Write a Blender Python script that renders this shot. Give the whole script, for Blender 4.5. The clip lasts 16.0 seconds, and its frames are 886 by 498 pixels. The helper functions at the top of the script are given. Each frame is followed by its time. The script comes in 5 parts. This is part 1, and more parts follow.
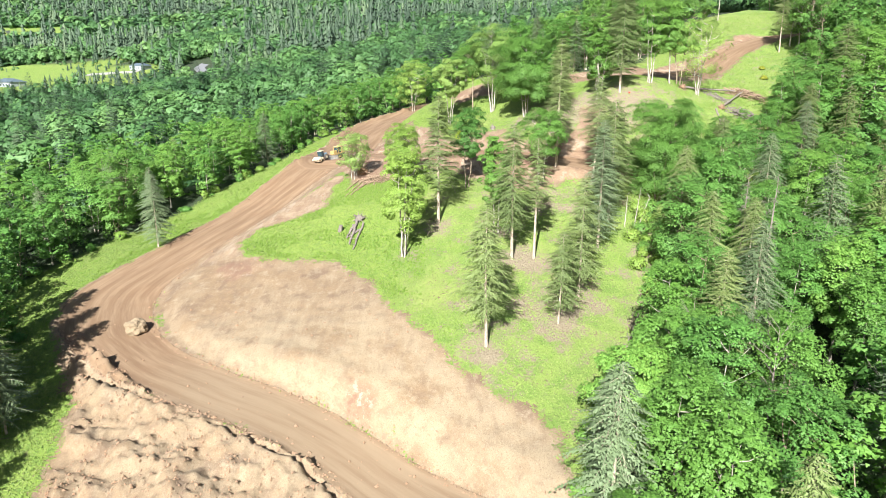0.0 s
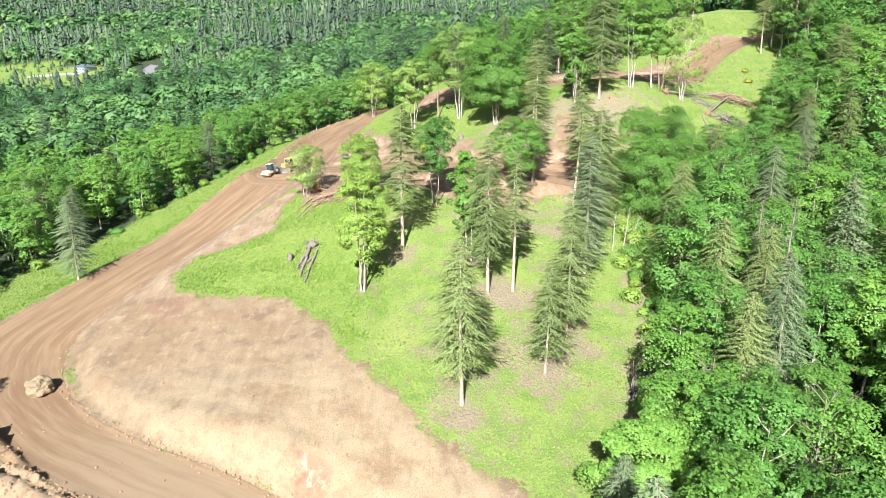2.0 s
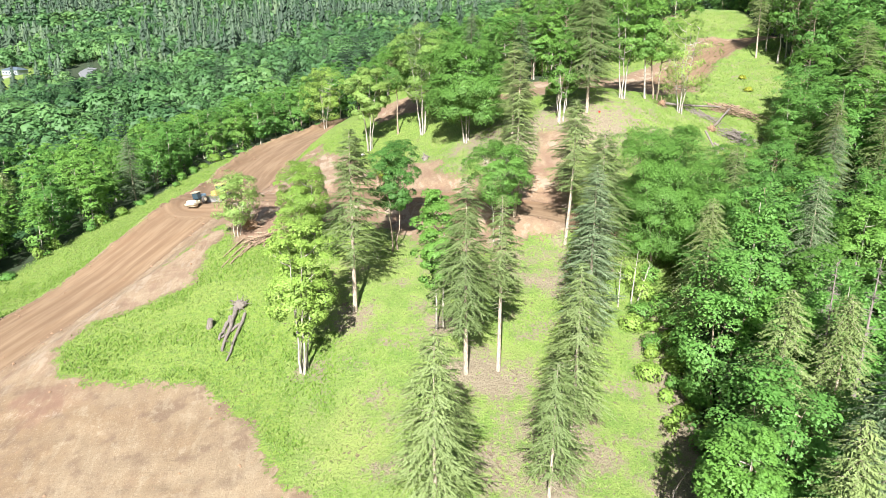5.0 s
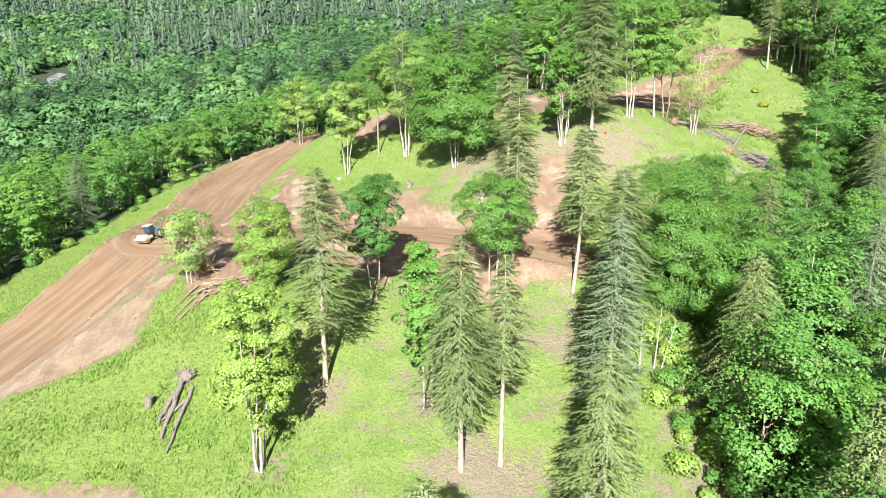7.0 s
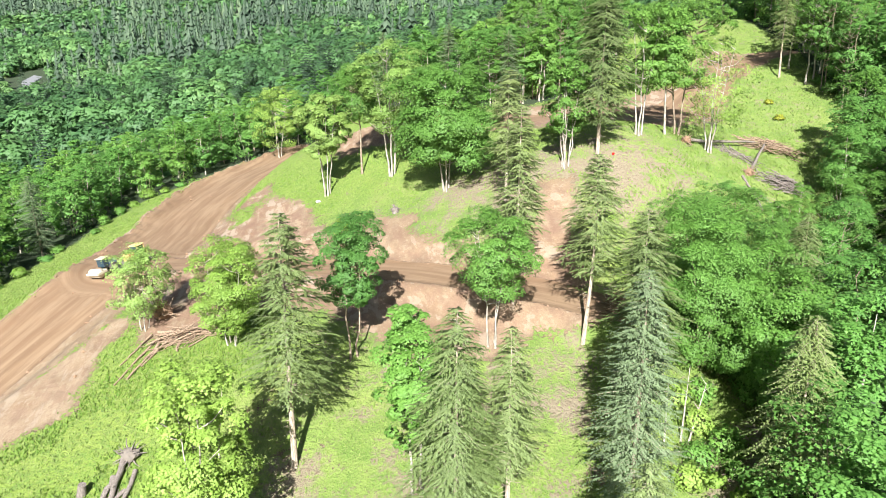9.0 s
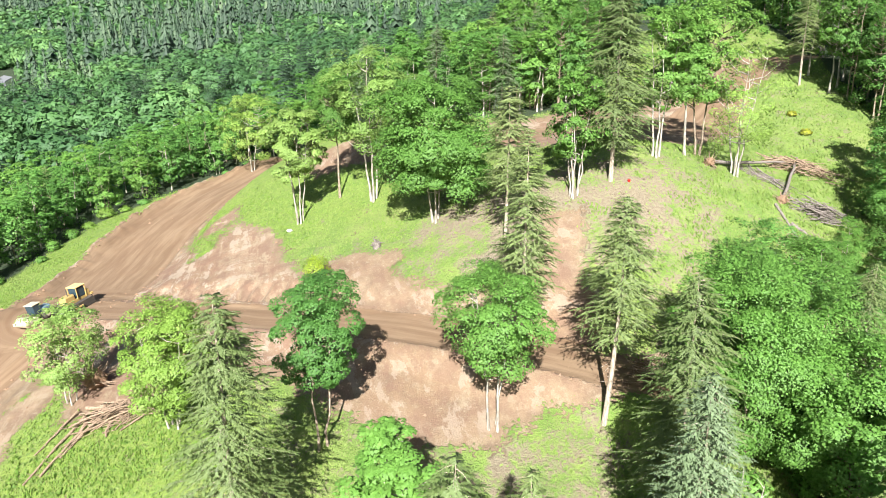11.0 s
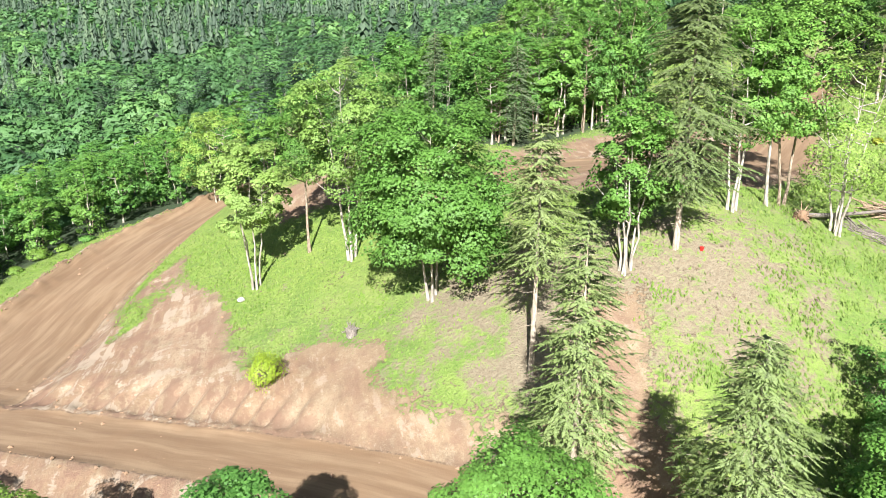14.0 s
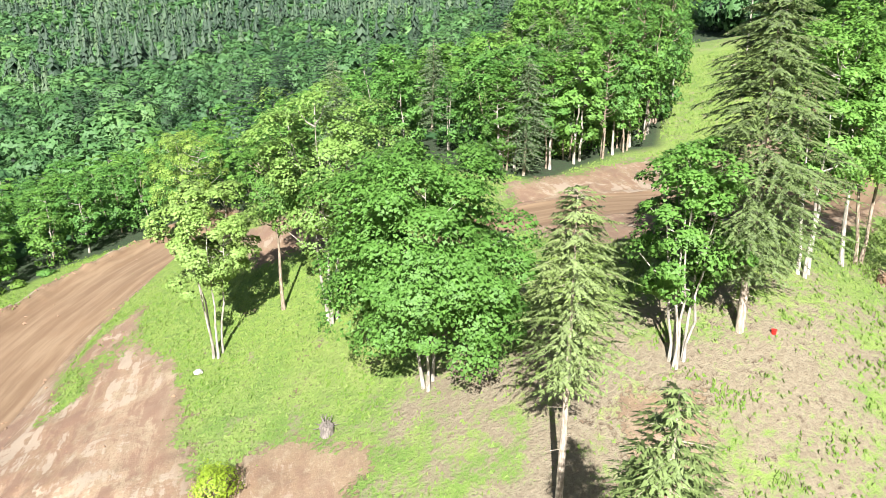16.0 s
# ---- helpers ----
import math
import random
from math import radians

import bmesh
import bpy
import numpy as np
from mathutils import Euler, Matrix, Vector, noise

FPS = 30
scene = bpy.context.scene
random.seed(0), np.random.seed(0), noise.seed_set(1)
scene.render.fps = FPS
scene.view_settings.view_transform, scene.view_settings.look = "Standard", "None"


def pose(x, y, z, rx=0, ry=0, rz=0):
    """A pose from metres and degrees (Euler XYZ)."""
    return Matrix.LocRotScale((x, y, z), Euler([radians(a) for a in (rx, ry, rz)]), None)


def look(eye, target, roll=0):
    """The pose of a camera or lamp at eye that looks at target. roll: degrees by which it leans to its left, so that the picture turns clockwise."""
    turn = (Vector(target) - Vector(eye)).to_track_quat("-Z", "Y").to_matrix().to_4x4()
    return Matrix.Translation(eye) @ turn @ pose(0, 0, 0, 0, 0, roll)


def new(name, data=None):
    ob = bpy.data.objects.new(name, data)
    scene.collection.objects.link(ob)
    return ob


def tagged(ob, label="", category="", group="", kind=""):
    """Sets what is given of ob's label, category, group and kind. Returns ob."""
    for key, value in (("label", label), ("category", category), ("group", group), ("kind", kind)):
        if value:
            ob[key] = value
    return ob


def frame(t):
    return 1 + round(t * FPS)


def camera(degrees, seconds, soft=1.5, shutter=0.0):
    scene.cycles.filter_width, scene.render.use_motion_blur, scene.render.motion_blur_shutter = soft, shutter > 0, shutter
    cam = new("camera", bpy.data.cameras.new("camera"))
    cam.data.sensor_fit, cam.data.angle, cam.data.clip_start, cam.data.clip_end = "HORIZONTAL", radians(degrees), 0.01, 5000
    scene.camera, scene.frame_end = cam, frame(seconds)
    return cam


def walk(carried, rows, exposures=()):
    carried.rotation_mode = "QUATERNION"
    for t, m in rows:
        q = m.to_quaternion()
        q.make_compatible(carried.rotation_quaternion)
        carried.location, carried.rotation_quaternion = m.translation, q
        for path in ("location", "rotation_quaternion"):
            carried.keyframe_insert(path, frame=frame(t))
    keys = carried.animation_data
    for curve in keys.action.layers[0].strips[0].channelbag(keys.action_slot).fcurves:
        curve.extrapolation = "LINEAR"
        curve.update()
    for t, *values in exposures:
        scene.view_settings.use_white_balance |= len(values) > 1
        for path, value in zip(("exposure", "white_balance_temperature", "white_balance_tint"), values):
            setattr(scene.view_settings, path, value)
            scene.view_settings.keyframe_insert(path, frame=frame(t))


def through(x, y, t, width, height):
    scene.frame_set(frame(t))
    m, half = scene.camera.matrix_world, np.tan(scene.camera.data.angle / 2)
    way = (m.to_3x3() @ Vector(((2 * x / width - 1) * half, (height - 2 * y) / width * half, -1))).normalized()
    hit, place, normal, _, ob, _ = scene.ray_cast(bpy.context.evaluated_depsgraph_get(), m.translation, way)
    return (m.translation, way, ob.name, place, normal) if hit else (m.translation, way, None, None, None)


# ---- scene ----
cam = camera(65.7, 16.0, soft=0.55)
METRES, EYE, TILT, LEAN, TURN = 120.0, 40.0, -16.2, 0.0, 0.0
ROWS = [
    (0.0, 0.0, 0.0, 0.0, -0.0, 0.0, -0.0),
    (0.5, -0.0007, 0.0314, 0.0096, -1.15, -0.0, 0.33),
    (1.0, -0.0011, 0.0627, 0.0194, -2.01, -0.01, 0.58),
    (1.5, -0.0013, 0.094, 0.0291, -2.58, -0.01, 0.75),
    (2.0, -0.0008, 0.1255, 0.0387, -2.98, -0.01, 0.87),
    (2.5, 0.0003, 0.1572, 0.0485, -3.38, -0.02, 0.99),
    (3.0, 0.0018, 0.1888, 0.0582, -3.81, -0.03, 1.12),
    (3.5, 0.0029, 0.2207, 0.0678, -4.48, -0.03, 1.32),
    (6.0, 0.0148, 0.374, 0.1255, -6.98, -0.05, 2.04),
    (6.5, 0.0178, 0.4037, 0.1381, -7.3, 0.02, 2.16),
    (7.0, 0.0211, 0.4311, 0.1494, -7.4, 0.07, 2.17),
    (7.5, 0.0241, 0.4554, 0.1598, -7.52, 0.09, 2.2),
    (8.0, 0.0271, 0.4774, 0.1697, -7.63, 0.1, 2.23),
    (8.5, 0.0303, 0.4991, 0.1797, -7.93, 0.05, 2.33),
    (9.0, 0.0337, 0.5223, 0.1901, -8.3, -0.02, 2.44),
    (11.5, 0.056, 0.664, 0.2459, -9.41, -0.38, 2.73),
    (12.0, 0.0617, 0.6967, 0.2554, -9.45, -0.4, 2.72),
    (12.5, 0.0677, 0.7298, 0.2655, -9.45, -0.37, 2.73),
    (13.0, 0.0735, 0.7625, 0.2769, -9.45, -0.29, 2.72),
    (13.5, 0.0794, 0.7939, 0.2888, -9.43, -0.2, 2.72),
    (14.0, 0.0848, 0.8236, 0.3006, -9.41, -0.13, 2.68),
    (14.5, 0.0902, 0.8516, 0.3123, -9.39, -0.06, 2.65),
    (15.0, 0.0955, 0.8784, 0.3236, -9.37, 0.01, 2.65),
    (15.5, 0.1007, 0.9042, 0.3347, -9.36, 0.06, 2.65),
    (16.0, 0.1055, 0.9294, 0.3452, -9.36, 0.07, 2.67),
]
walk(cam, [(t, pose(0, 0, EYE, TILT, LEAN, TURN) @ pose(METRES * x, METRES * y, METRES * z, 90 + pitch, roll, yaw)) for t, x, y, z, yaw, pitch, roll in ROWS])

# ---- sky and sun ----
SUN_EL, SUN_AZ = 35.0, 193.0  # degrees; azimuth clockwise from +y
world = bpy.data.worlds.new("sky")
world.use_nodes = True
scene.world = world
_nt = world.node_tree
_sky = _nt.nodes.new("ShaderNodeTexSky")
_sky.sky_type, _sky.sun_disc = "NISHITA", False
_sky.sun_elevation, _sky.sun_rotation = radians(SUN_EL), radians(SUN_AZ)
_sky.air_density, _sky.dust_density = 1.0, 1.5
_nt.nodes["Background"].inputs["Strength"].default_value = 0.034
_nt.links.new(_sky.outputs["Color"], _nt.nodes["Background"].inputs["Color"])
sun = new("sun", bpy.data.lights.new("sun", "SUN"))
sun.data.energy, sun.data.angle, sun.data.color = 5.0, radians(0.55), (1.0, 0.98, 0.965)
_d = Vector((math.sin(radians(SUN_AZ)) * math.cos(radians(SUN_EL)), math.cos(radians(SUN_AZ)) * math.cos(radians(SUN_EL)), math.sin(radians(SUN_EL))))
sun.matrix_world = look(tuple(_d * 300), (0, 0, 0))
scene.view_settings.exposure = 1.51


# ---- materials ----
class Nodes:
    """A short hand for node materials."""

    def __init__(self, name):
        self.mat = bpy.data.materials.new(name)
        self.mat.use_nodes = True
        self.nt = self.mat.node_tree
        self.nt.nodes.clear()
        self.out = self.nt.nodes.new("ShaderNodeOutputMaterial")

    def put(self, socket, value):
        if isinstance(value, bpy.types.NodeSocket):
            self.nt.links.new(value, socket)
        elif isinstance(value, (tuple, list)) and len(value) == 3 and socket.type == "RGBA":
            socket.default_value = (*value, 1)
        else:
            socket.default_value = value

    def node(self, kind, out=0, **inputs):
        n = self.nt.nodes.new(kind)
        for k, v in inputs.items():
            self.put(n.inputs[k.replace("_", " ")], v)
        return n.outputs[out]

    def noise(self, vector, scale, detail=4.0, rough=0.55):
        return self.node("ShaderNodeTexNoise", 0, Vector=vector, Scale=scale, Detail=detail, Roughness=rough)

    def math(self, op, a, b=0.0, c=0.0, clamp=False):
        n = self.nt.nodes.new("ShaderNodeMath")
        n.operation, n.use_clamp = op, clamp
        for i, v in enumerate((a, b, c)):
            self.put(n.inputs[i], v)
        return n.outputs[0]

    def span(self, v, a, b, lo=0.0, hi=1.0):
        n = self.nt.nodes.new("ShaderNodeMapRange")
        n.interpolation_type = "SMOOTHSTEP"
        for i, q in enumerate((v, a, b, lo, hi)):
            self.put(n.inputs[i], q)
        return n.outputs[0]

    def mix(self, f, a, b):
        n = self.nt.nodes.new("ShaderNodeMix")
        n.data_type = "RGBA"
        self.put(n.inputs[0], f)
        self.put(n.inputs[6], a)
        self.put(n.inputs[7], b)
        return n.outputs[2]

    def attribute(self, name, out="Fac"):
        n = self.nt.nodes.new("ShaderNodeAttribute")
        n.attribute_name = name
        return n.outputs[out]

    def place(self):
        return self.nt.nodes.new("ShaderNodeNewGeometry").outputs["Position"]

    def local(self):
        return self.nt.nodes.new("ShaderNodeTexCoord").outputs["Object"]

    def island(self):
        return self.nt.nodes.new("ShaderNodeNewGeometry").outputs["Random Per Island"]

    def each(self):
        return self.nt.nodes.new("ShaderNodeObjectInfo").outputs["Random"]

    def bump(self, height, strength, distance):
        return self.node("ShaderNodeBump", 0, Height=height, Strength=strength, Distance=distance)

    def done(self, **inputs):
        b = self.node("ShaderNodeBsdfPrincipled", 0, **inputs)
        self.nt.links.new(b, self.out.inputs[0])
        return self.mat


def leaf_material(name, dark, light, young, through=0.35, tone=False, leaf=0.0, calm=1.0):
    """Foliage: each leaf clump and each tree has its own shade."""
    n = Nodes(name)
    if tone:
        p = n.place()
        fleck = n.noise(p, 1.1, 5, 0.75)
        own = n.span(fleck, 0.36, 0.64)
    else:
        own = n.island()
    if leaf:
        cells = n.nt.nodes.new("ShaderNodeTexVoronoi")
        n.put(cells.inputs["Vector"], n.local())
        cells.inputs["Scale"].default_value = 1 / leaf
        lone = n.node("ShaderNodeSeparateColor", 0, Color=cells.outputs["Color"])
        own = n.math("ADD", n.math("MULTIPLY", own, 0.45), n.math("MULTIPLY", lone, 0.55))
    shade = n.math("ADD", n.math("MULTIPLY", own, 0.38 if tone else 0.65 * calm + 0.16 * (1 - calm)), n.math("MULTIPLY", n.attribute("tone") if tone else n.each(), 0.75 if tone else 0.45))
    col = n.mix(n.span(shade, 0.1, 0.75), dark, light)
    col = n.mix(n.span(shade, 0.72, 1.08), col, young)
    turn = n.nt.nodes.new("ShaderNodeVectorTransform")
    turn.vector_type, turn.convert_from, turn.convert_to = "NORMAL", "OBJECT", "WORLD"
    n.put(turn.inputs[0], n.attribute("lobe", "Vector"))
    swell = n.nt.nodes.new("ShaderNodeVectorMath")
    swell.operation = "MULTIPLY_ADD"
    n.put(swell.inputs[0], turn.outputs[0])
    swell.inputs[1].default_value = (1.7 / calm,) * 3
    n.put(swell.inputs[2], n.bump(fleck, 0.55, 1.6) if tone else n.nt.nodes.new("ShaderNodeNewGeometry").outputs["Normal"])
    if leaf:
        tilt = n.nt.nodes.new("ShaderNodeVectorMath")
        tilt.operation = "MULTIPLY_ADD"
        n.put(tilt.inputs[0], cells.outputs["Color"])
        tilt.inputs[1].default_value, tilt.inputs[2].default_value = (1.1 * calm,) * 3, (-0.55 * calm,) * 3
        both = n.nt.nodes.new("ShaderNodeVectorMath")
        n.put(both.inputs[0], swell.outputs[0])
        n.put(both.inputs[1], tilt.outputs[0])
        swell = both
    even = n.nt.nodes.new("ShaderNodeVectorMath")
    even.operation = "NORMALIZE"
    n.put(even.inputs[0], swell.outputs[0])
    b = n.node("ShaderNodeBsdfPrincipled", 0, Base_Color=col, Roughness=0.6, Normal=even.outputs[0])
    t = n.node("ShaderNodeBsdfTranslucent", 0, Color=n.mix(0.35, col, young))
    m = n.nt.nodes.new("ShaderNodeMixShader")
    m.inputs[0].default_value = through
    n.nt.links.new(b, m.inputs[1])
    n.nt.links.new(t, m.inputs[2])
    n.nt.links.new(m.outputs[0], n.out.inputs[0])
    return n.mat


LEAF = leaf_material("maple_leaves", (0.092, 0.212, 0.036), (0.162, 0.332, 0.060), (0.270, 0.432, 0.088), leaf=0.17)
LEAF_YOUNG = leaf_material("young_leaves", (0.145, 0.268, 0.041), (0.262, 0.405, 0.074), (0.390, 0.49, 0.14), leaf=0.15)
LEAF_PALE = leaf_material("flowering_leaves", (0.175, 0.31, 0.065), (0.275, 0.41, 0.105), (0.40, 0.49, 0.17), leaf=0.15)
LEAF_DARK = leaf_material("alder_leaves", (0.070, 0.180, 0.036), (0.128, 0.295, 0.058), (0.215, 0.395, 0.088), leaf=0.16)
NEEDLE = leaf_material("fir_needles", (0.130, 0.192, 0.057), (0.224, 0.296, 0.097), (0.338, 0.400, 0.161), 0.25, leaf=0.09, calm=0.55)
NEEDLE_BLUE = leaf_material("bluish_needles", (0.11, 0.17, 0.08), (0.19, 0.265, 0.13), (0.30, 0.37, 0.21), 0.25, leaf=0.09, calm=0.55)
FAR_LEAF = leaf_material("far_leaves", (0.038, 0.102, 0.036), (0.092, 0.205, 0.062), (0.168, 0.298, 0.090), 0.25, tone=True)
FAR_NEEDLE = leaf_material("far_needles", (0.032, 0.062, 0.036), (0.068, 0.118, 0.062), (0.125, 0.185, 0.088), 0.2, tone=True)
WEED = leaf_material("weeds", (0.12, 0.235, 0.03), (0.19, 0.295, 0.045), (0.26, 0.35, 0.06), 0.35)
LIME = leaf_material("lime_leaves", (0.24, 0.35, 0.03), (0.36, 0.47, 0.045), (0.46, 0.54, 0.07), 0.35, leaf=0.15)
BLADE = leaf_material("grass_blades", (0.15, 0.27, 0.04), (0.21, 0.30, 0.065), (0.29, 0.34, 0.11), 0.35)
BROOM = leaf_material("yellow_broom", (0.20, 0.26, 0.03), (0.32, 0.33, 0.03), (0.45, 0.42, 0.04), 0.3)


def bark(name, a, b, scale=3.0):
    n = Nodes(name)
    p = n.local()
    s = n.nt.nodes.new("ShaderNodeMapping")
    s.inputs["Scale"].default_value = (3, 3, 0.6)
    n.put(s.inputs["Vector"], p)
    q = n.noise(s.outputs[0], scale, 5)
    return n.done(Base_Color=n.mix(n.span(q, 0.35, 0.65), a, b), Roughness=0.9, Normal=n.bump(q, 0.6, 0.05))


BARK = bark("fir_bark", (0.24, 0.19, 0.14), (0.46, 0.39, 0.31))
BARK_PALE = bark("alder_bark", (0.21, 0.185, 0.15), (0.45, 0.415, 0.35), 2.0)
BARK_DARK = bark("maple_bark", (0.16, 0.12, 0.08), (0.36, 0.29, 0.22))
DEAD = bark("weathered_wood", (0.11, 0.092, 0.08), (0.26, 0.225, 0.195), 4.0)
LOG = bark("log_bark", (0.16, 0.105, 0.07), (0.38, 0.28, 0.19), 4.0)


def plain(name, col, rough=0.6, metal=0.0, wear=0.35, scale=4.0, worn=None):
    n = Nodes(name)
    p = n.local()
    f = n.math("MULTIPLY", n.span(n.noise(p, scale, 6), 0.45, 0.75), wear)
    c = n.mix(f, col, worn or tuple(v * 0.45 + 0.06 for v in col))
    return n.done(Base_Color=c, Roughness=n.span(n.noise(p, scale * 3), 0.3, 0.7, rough - 0.1, rough + 0.1), Metallic=metal)


def ground_material():
    n = Nodes("ground")
    p = n.place()
    big, mid, fine = n.noise(p, 0.05, 4), n.noise(p, 0.35, 5), n.noise(p, 2.6, 5, 0.65)
    grit = n.noise(p, 9.0, 3, 0.7)
    # meadow
    grass = n.mix(n.span(mid, 0.35, 0.68), (0.125, 0.215, 0.035), (0.20, 0.28, 0.06))
    grass = n.mix(n.span(fine, 0.5, 0.72), grass, (0.085, 0.155, 0.022))
    grass = n.mix(n.math("MULTIPLY", n.span(big, 0.5, 0.7), 0.6), grass, (0.25, 0.30, 0.08))
    grass = n.mix(n.span(n.attribute("dry"), 0.12, 0.0, 0.0, 0.6), grass, n.mix(n.span(n.noise(p, 1.5, 6, 0.72), 0.44, 0.6), (0.185, 0.275, 0.035), (0.095, 0.18, 0.022)))
    straw = n.mix(n.span(fine, 0.35, 0.65), (0.255, 0.215, 0.145), (0.205, 0.163, 0.108))
    dry = n.math("ADD", n.attribute("dry"), n.math("MULTIPLY", n.math("SUBTRACT", n.math("ADD", n.math("MULTIPLY", n.noise(p, 0.3, 6, 0.7), 0.8), n.math("MULTIPLY", fine, 0.45)), 0.6), 2.2))
    grass = n.mix(n.math("MULTIPLY", n.span(grit, 0.52, 0.64), 0.45), grass, (0.27, 0.245, 0.12))
    grass = n.mix(n.span(dry, 0.26, 0.62), grass, straw)
    # woodland floor, with the shade under the trees painted in as near-black green
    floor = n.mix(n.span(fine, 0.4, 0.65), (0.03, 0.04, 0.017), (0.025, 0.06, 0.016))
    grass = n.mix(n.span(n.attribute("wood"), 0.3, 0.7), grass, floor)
    # bare earth
    tones = n.noise(p, 0.13, 6, 0.62)
    earth = n.mix(n.span(tones, 0.38, 0.62), (0.204, 0.140, 0.080), (0.233, 0.172, 0.106))
    earth = n.mix(n.math("MULTIPLY", n.span(mid, 0.52, 0.66), 0.75), earth, (0.140, 0.093, 0.060))
    blot = n.noise(p, 0.6, 7, 0.68)
    earth = n.mix(n.math("MULTIPLY", n.span(blot, 0.52, 0.68), 0.45), earth, (0.143, 0.099, 0.067))
    earth = n.mix(n.math("MULTIPLY", n.span(blot, 0.46, 0.34), 0.55), earth, (0.302, 0.245, 0.164))
    earth = n.mix(n.math("MULTIPLY", n.attribute("pale"), n.span(n.noise(p, 0.3, 6, 0.65), 0.36, 0.56)), earth, (0.320, 0.262, 0.170))
    earth = n.mix(n.math("MULTIPLY", n.attribute("red"), n.span(blot, 0.3, 0.65, 0.15, 0.85)), earth, (0.229, 0.137, 0.088))
    smear = n.nt.nodes.new("ShaderNodeMapping")
    smear.inputs["Rotation"].default_value, smear.inputs["Scale"].default_value = (0, 0, 0.45), (0.9, 0.12, 1)
    n.put(smear.inputs["Vector"], p)
    scrape = n.noise(smear.outputs[0], 1.0, 6, 0.65)
    earth = n.mix(n.math("MULTIPLY", n.span(scrape, 0.5, 0.64), 0.35), earth, (0.156, 0.104, 0.067))
    earth = n.mix(n.math("MULTIPLY", n.span(scrape, 0.46, 0.34), 0.4), earth, (0.302, 0.243, 0.160))
    speck = n.noise(p, 4.5, 6, 0.8)
    earth = n.mix(n.math("MULTIPLY", n.span(speck, 0.54, 0.62), 0.5), earth, (0.135, 0.092, 0.062))
    earth = n.mix(n.math("MULTIPLY", n.span(speck, 0.44, 0.38), 0.4), earth, (0.345, 0.285, 0.20))
    earth = n.mix(n.math("MULTIPLY", n.span(grit, 0.55, 0.7), 0.3), earth, (0.173, 0.117, 0.076))
    worked = n.math("ADD", n.math("MULTIPLY", n.node("ShaderNodeTexNoise", 0, Vector=p, Scale=0.22, Detail=9.0, Roughness=0.68, Distortion=0.8), 0.55), n.math("MULTIPLY", n.noise(smear.outputs[0], 0.8, 8, 0.7), 0.45))
    earth = n.mix(n.math("MULTIPLY", n.attribute("red"), n.span(worked, 0.515, 0.55, 0.0, 0.7)), earth, (0.173, 0.101, 0.068))
    earth = n.mix(n.math("MULTIPLY", n.attribute("red"), n.span(worked, 0.475, 0.44, 0.0, 0.8)), earth, (0.328, 0.266, 0.198))
    # graded track with wheel streaks along it
    co = n.nt.nodes.new("ShaderNodeCombineXYZ")
    wander = n.math("MULTIPLY", n.math("SUBTRACT", n.noise(p, 0.06, 2), 0.5), 2.0)
    n.put(co.inputs[0], n.math("MULTIPLY", n.math("ADD", n.attribute("across"), wander), 0.85))
    n.put(co.inputs[1], n.math("MULTIPLY", n.attribute("along"), 0.06))
    streak = n.noise(co.outputs[0], 1.0, 6, 0.6)
    track = n.mix(n.span(streak, 0.36, 0.66), (0.162, 0.100, 0.055), (0.238, 0.162, 0.096))
    track = n.mix(n.math("MULTIPLY", n.span(n.noise(co.outputs[0], 3.4, 4, 0.6), 0.5, 0.66), 0.35), track, (0.136, 0.084, 0.049))
    track = n.mix(n.math("MULTIPLY", n.span(mid, 0.45, 0.7), 0.35), track, (0.188, 0.113, 0.062))
    track = n.mix(n.math("MULTIPLY", n.attribute("pale"), n.span(streak, 0.3, 0.6, 0.45, 0.9)), track, (0.238, 0.179, 0.113))
    earth = n.mix(n.span(n.math("ADD", n.attribute("road"), n.math("MULTIPLY", n.math("SUBTRACT", fine, 0.5), 0.35)), 0.4, 0.6), earth, track)
    seam = n.span(n.math("ABSOLUTE", n.math("SUBTRACT", n.math("ADD", n.attribute("road"), n.math("MULTIPLY", n.math("SUBTRACT", mid, 0.5), 0.5)), 0.5)), 0.12, 0.0)
    earth = n.mix(n.math("MULTIPLY", seam, n.span(fine, 0.4, 0.6, 0.1, 0.75)), earth, (0.091, 0.061, 0.040))
    edge = n.math("ADD", n.attribute("dirt"), n.math("MULTIPLY", n.math("SUBTRACT", n.math("ADD", n.math("MULTIPLY", mid, 0.5), n.math("MULTIPLY", fine, 0.5)), 0.5), 2.6))
    bare = n.span(edge, 0.42, 0.58)
    col = n.mix(bare, grass, earth)
    h = n.math("ADD", n.math("ADD", n.math("MULTIPLY", fine, n.math("SUBTRACT", 0.7, n.math("MULTIPLY", bare, 0.5))), n.math("MULTIPLY", grit, 0.25)), n.math("MULTIPLY", n.math("ADD", n.noise(p, 1.1, 7, 0.75), scrape), n.math("MULTIPLY", bare, 0.22)))
    h = n.math("MULTIPLY", h, n.math("SUBTRACT", 1.0, n.math("MULTIPLY", n.attribute("road"), 0.7)))
    return n.done(Base_Color=col, Roughness=0.95, Normal=n.bump(n.math("MULTIPLY", h, n.math("SUBTRACT", 1.0, n.math("MULTIPLY", bare, 0.45))), 0.9, 0.5))


GROUND = ground_material()


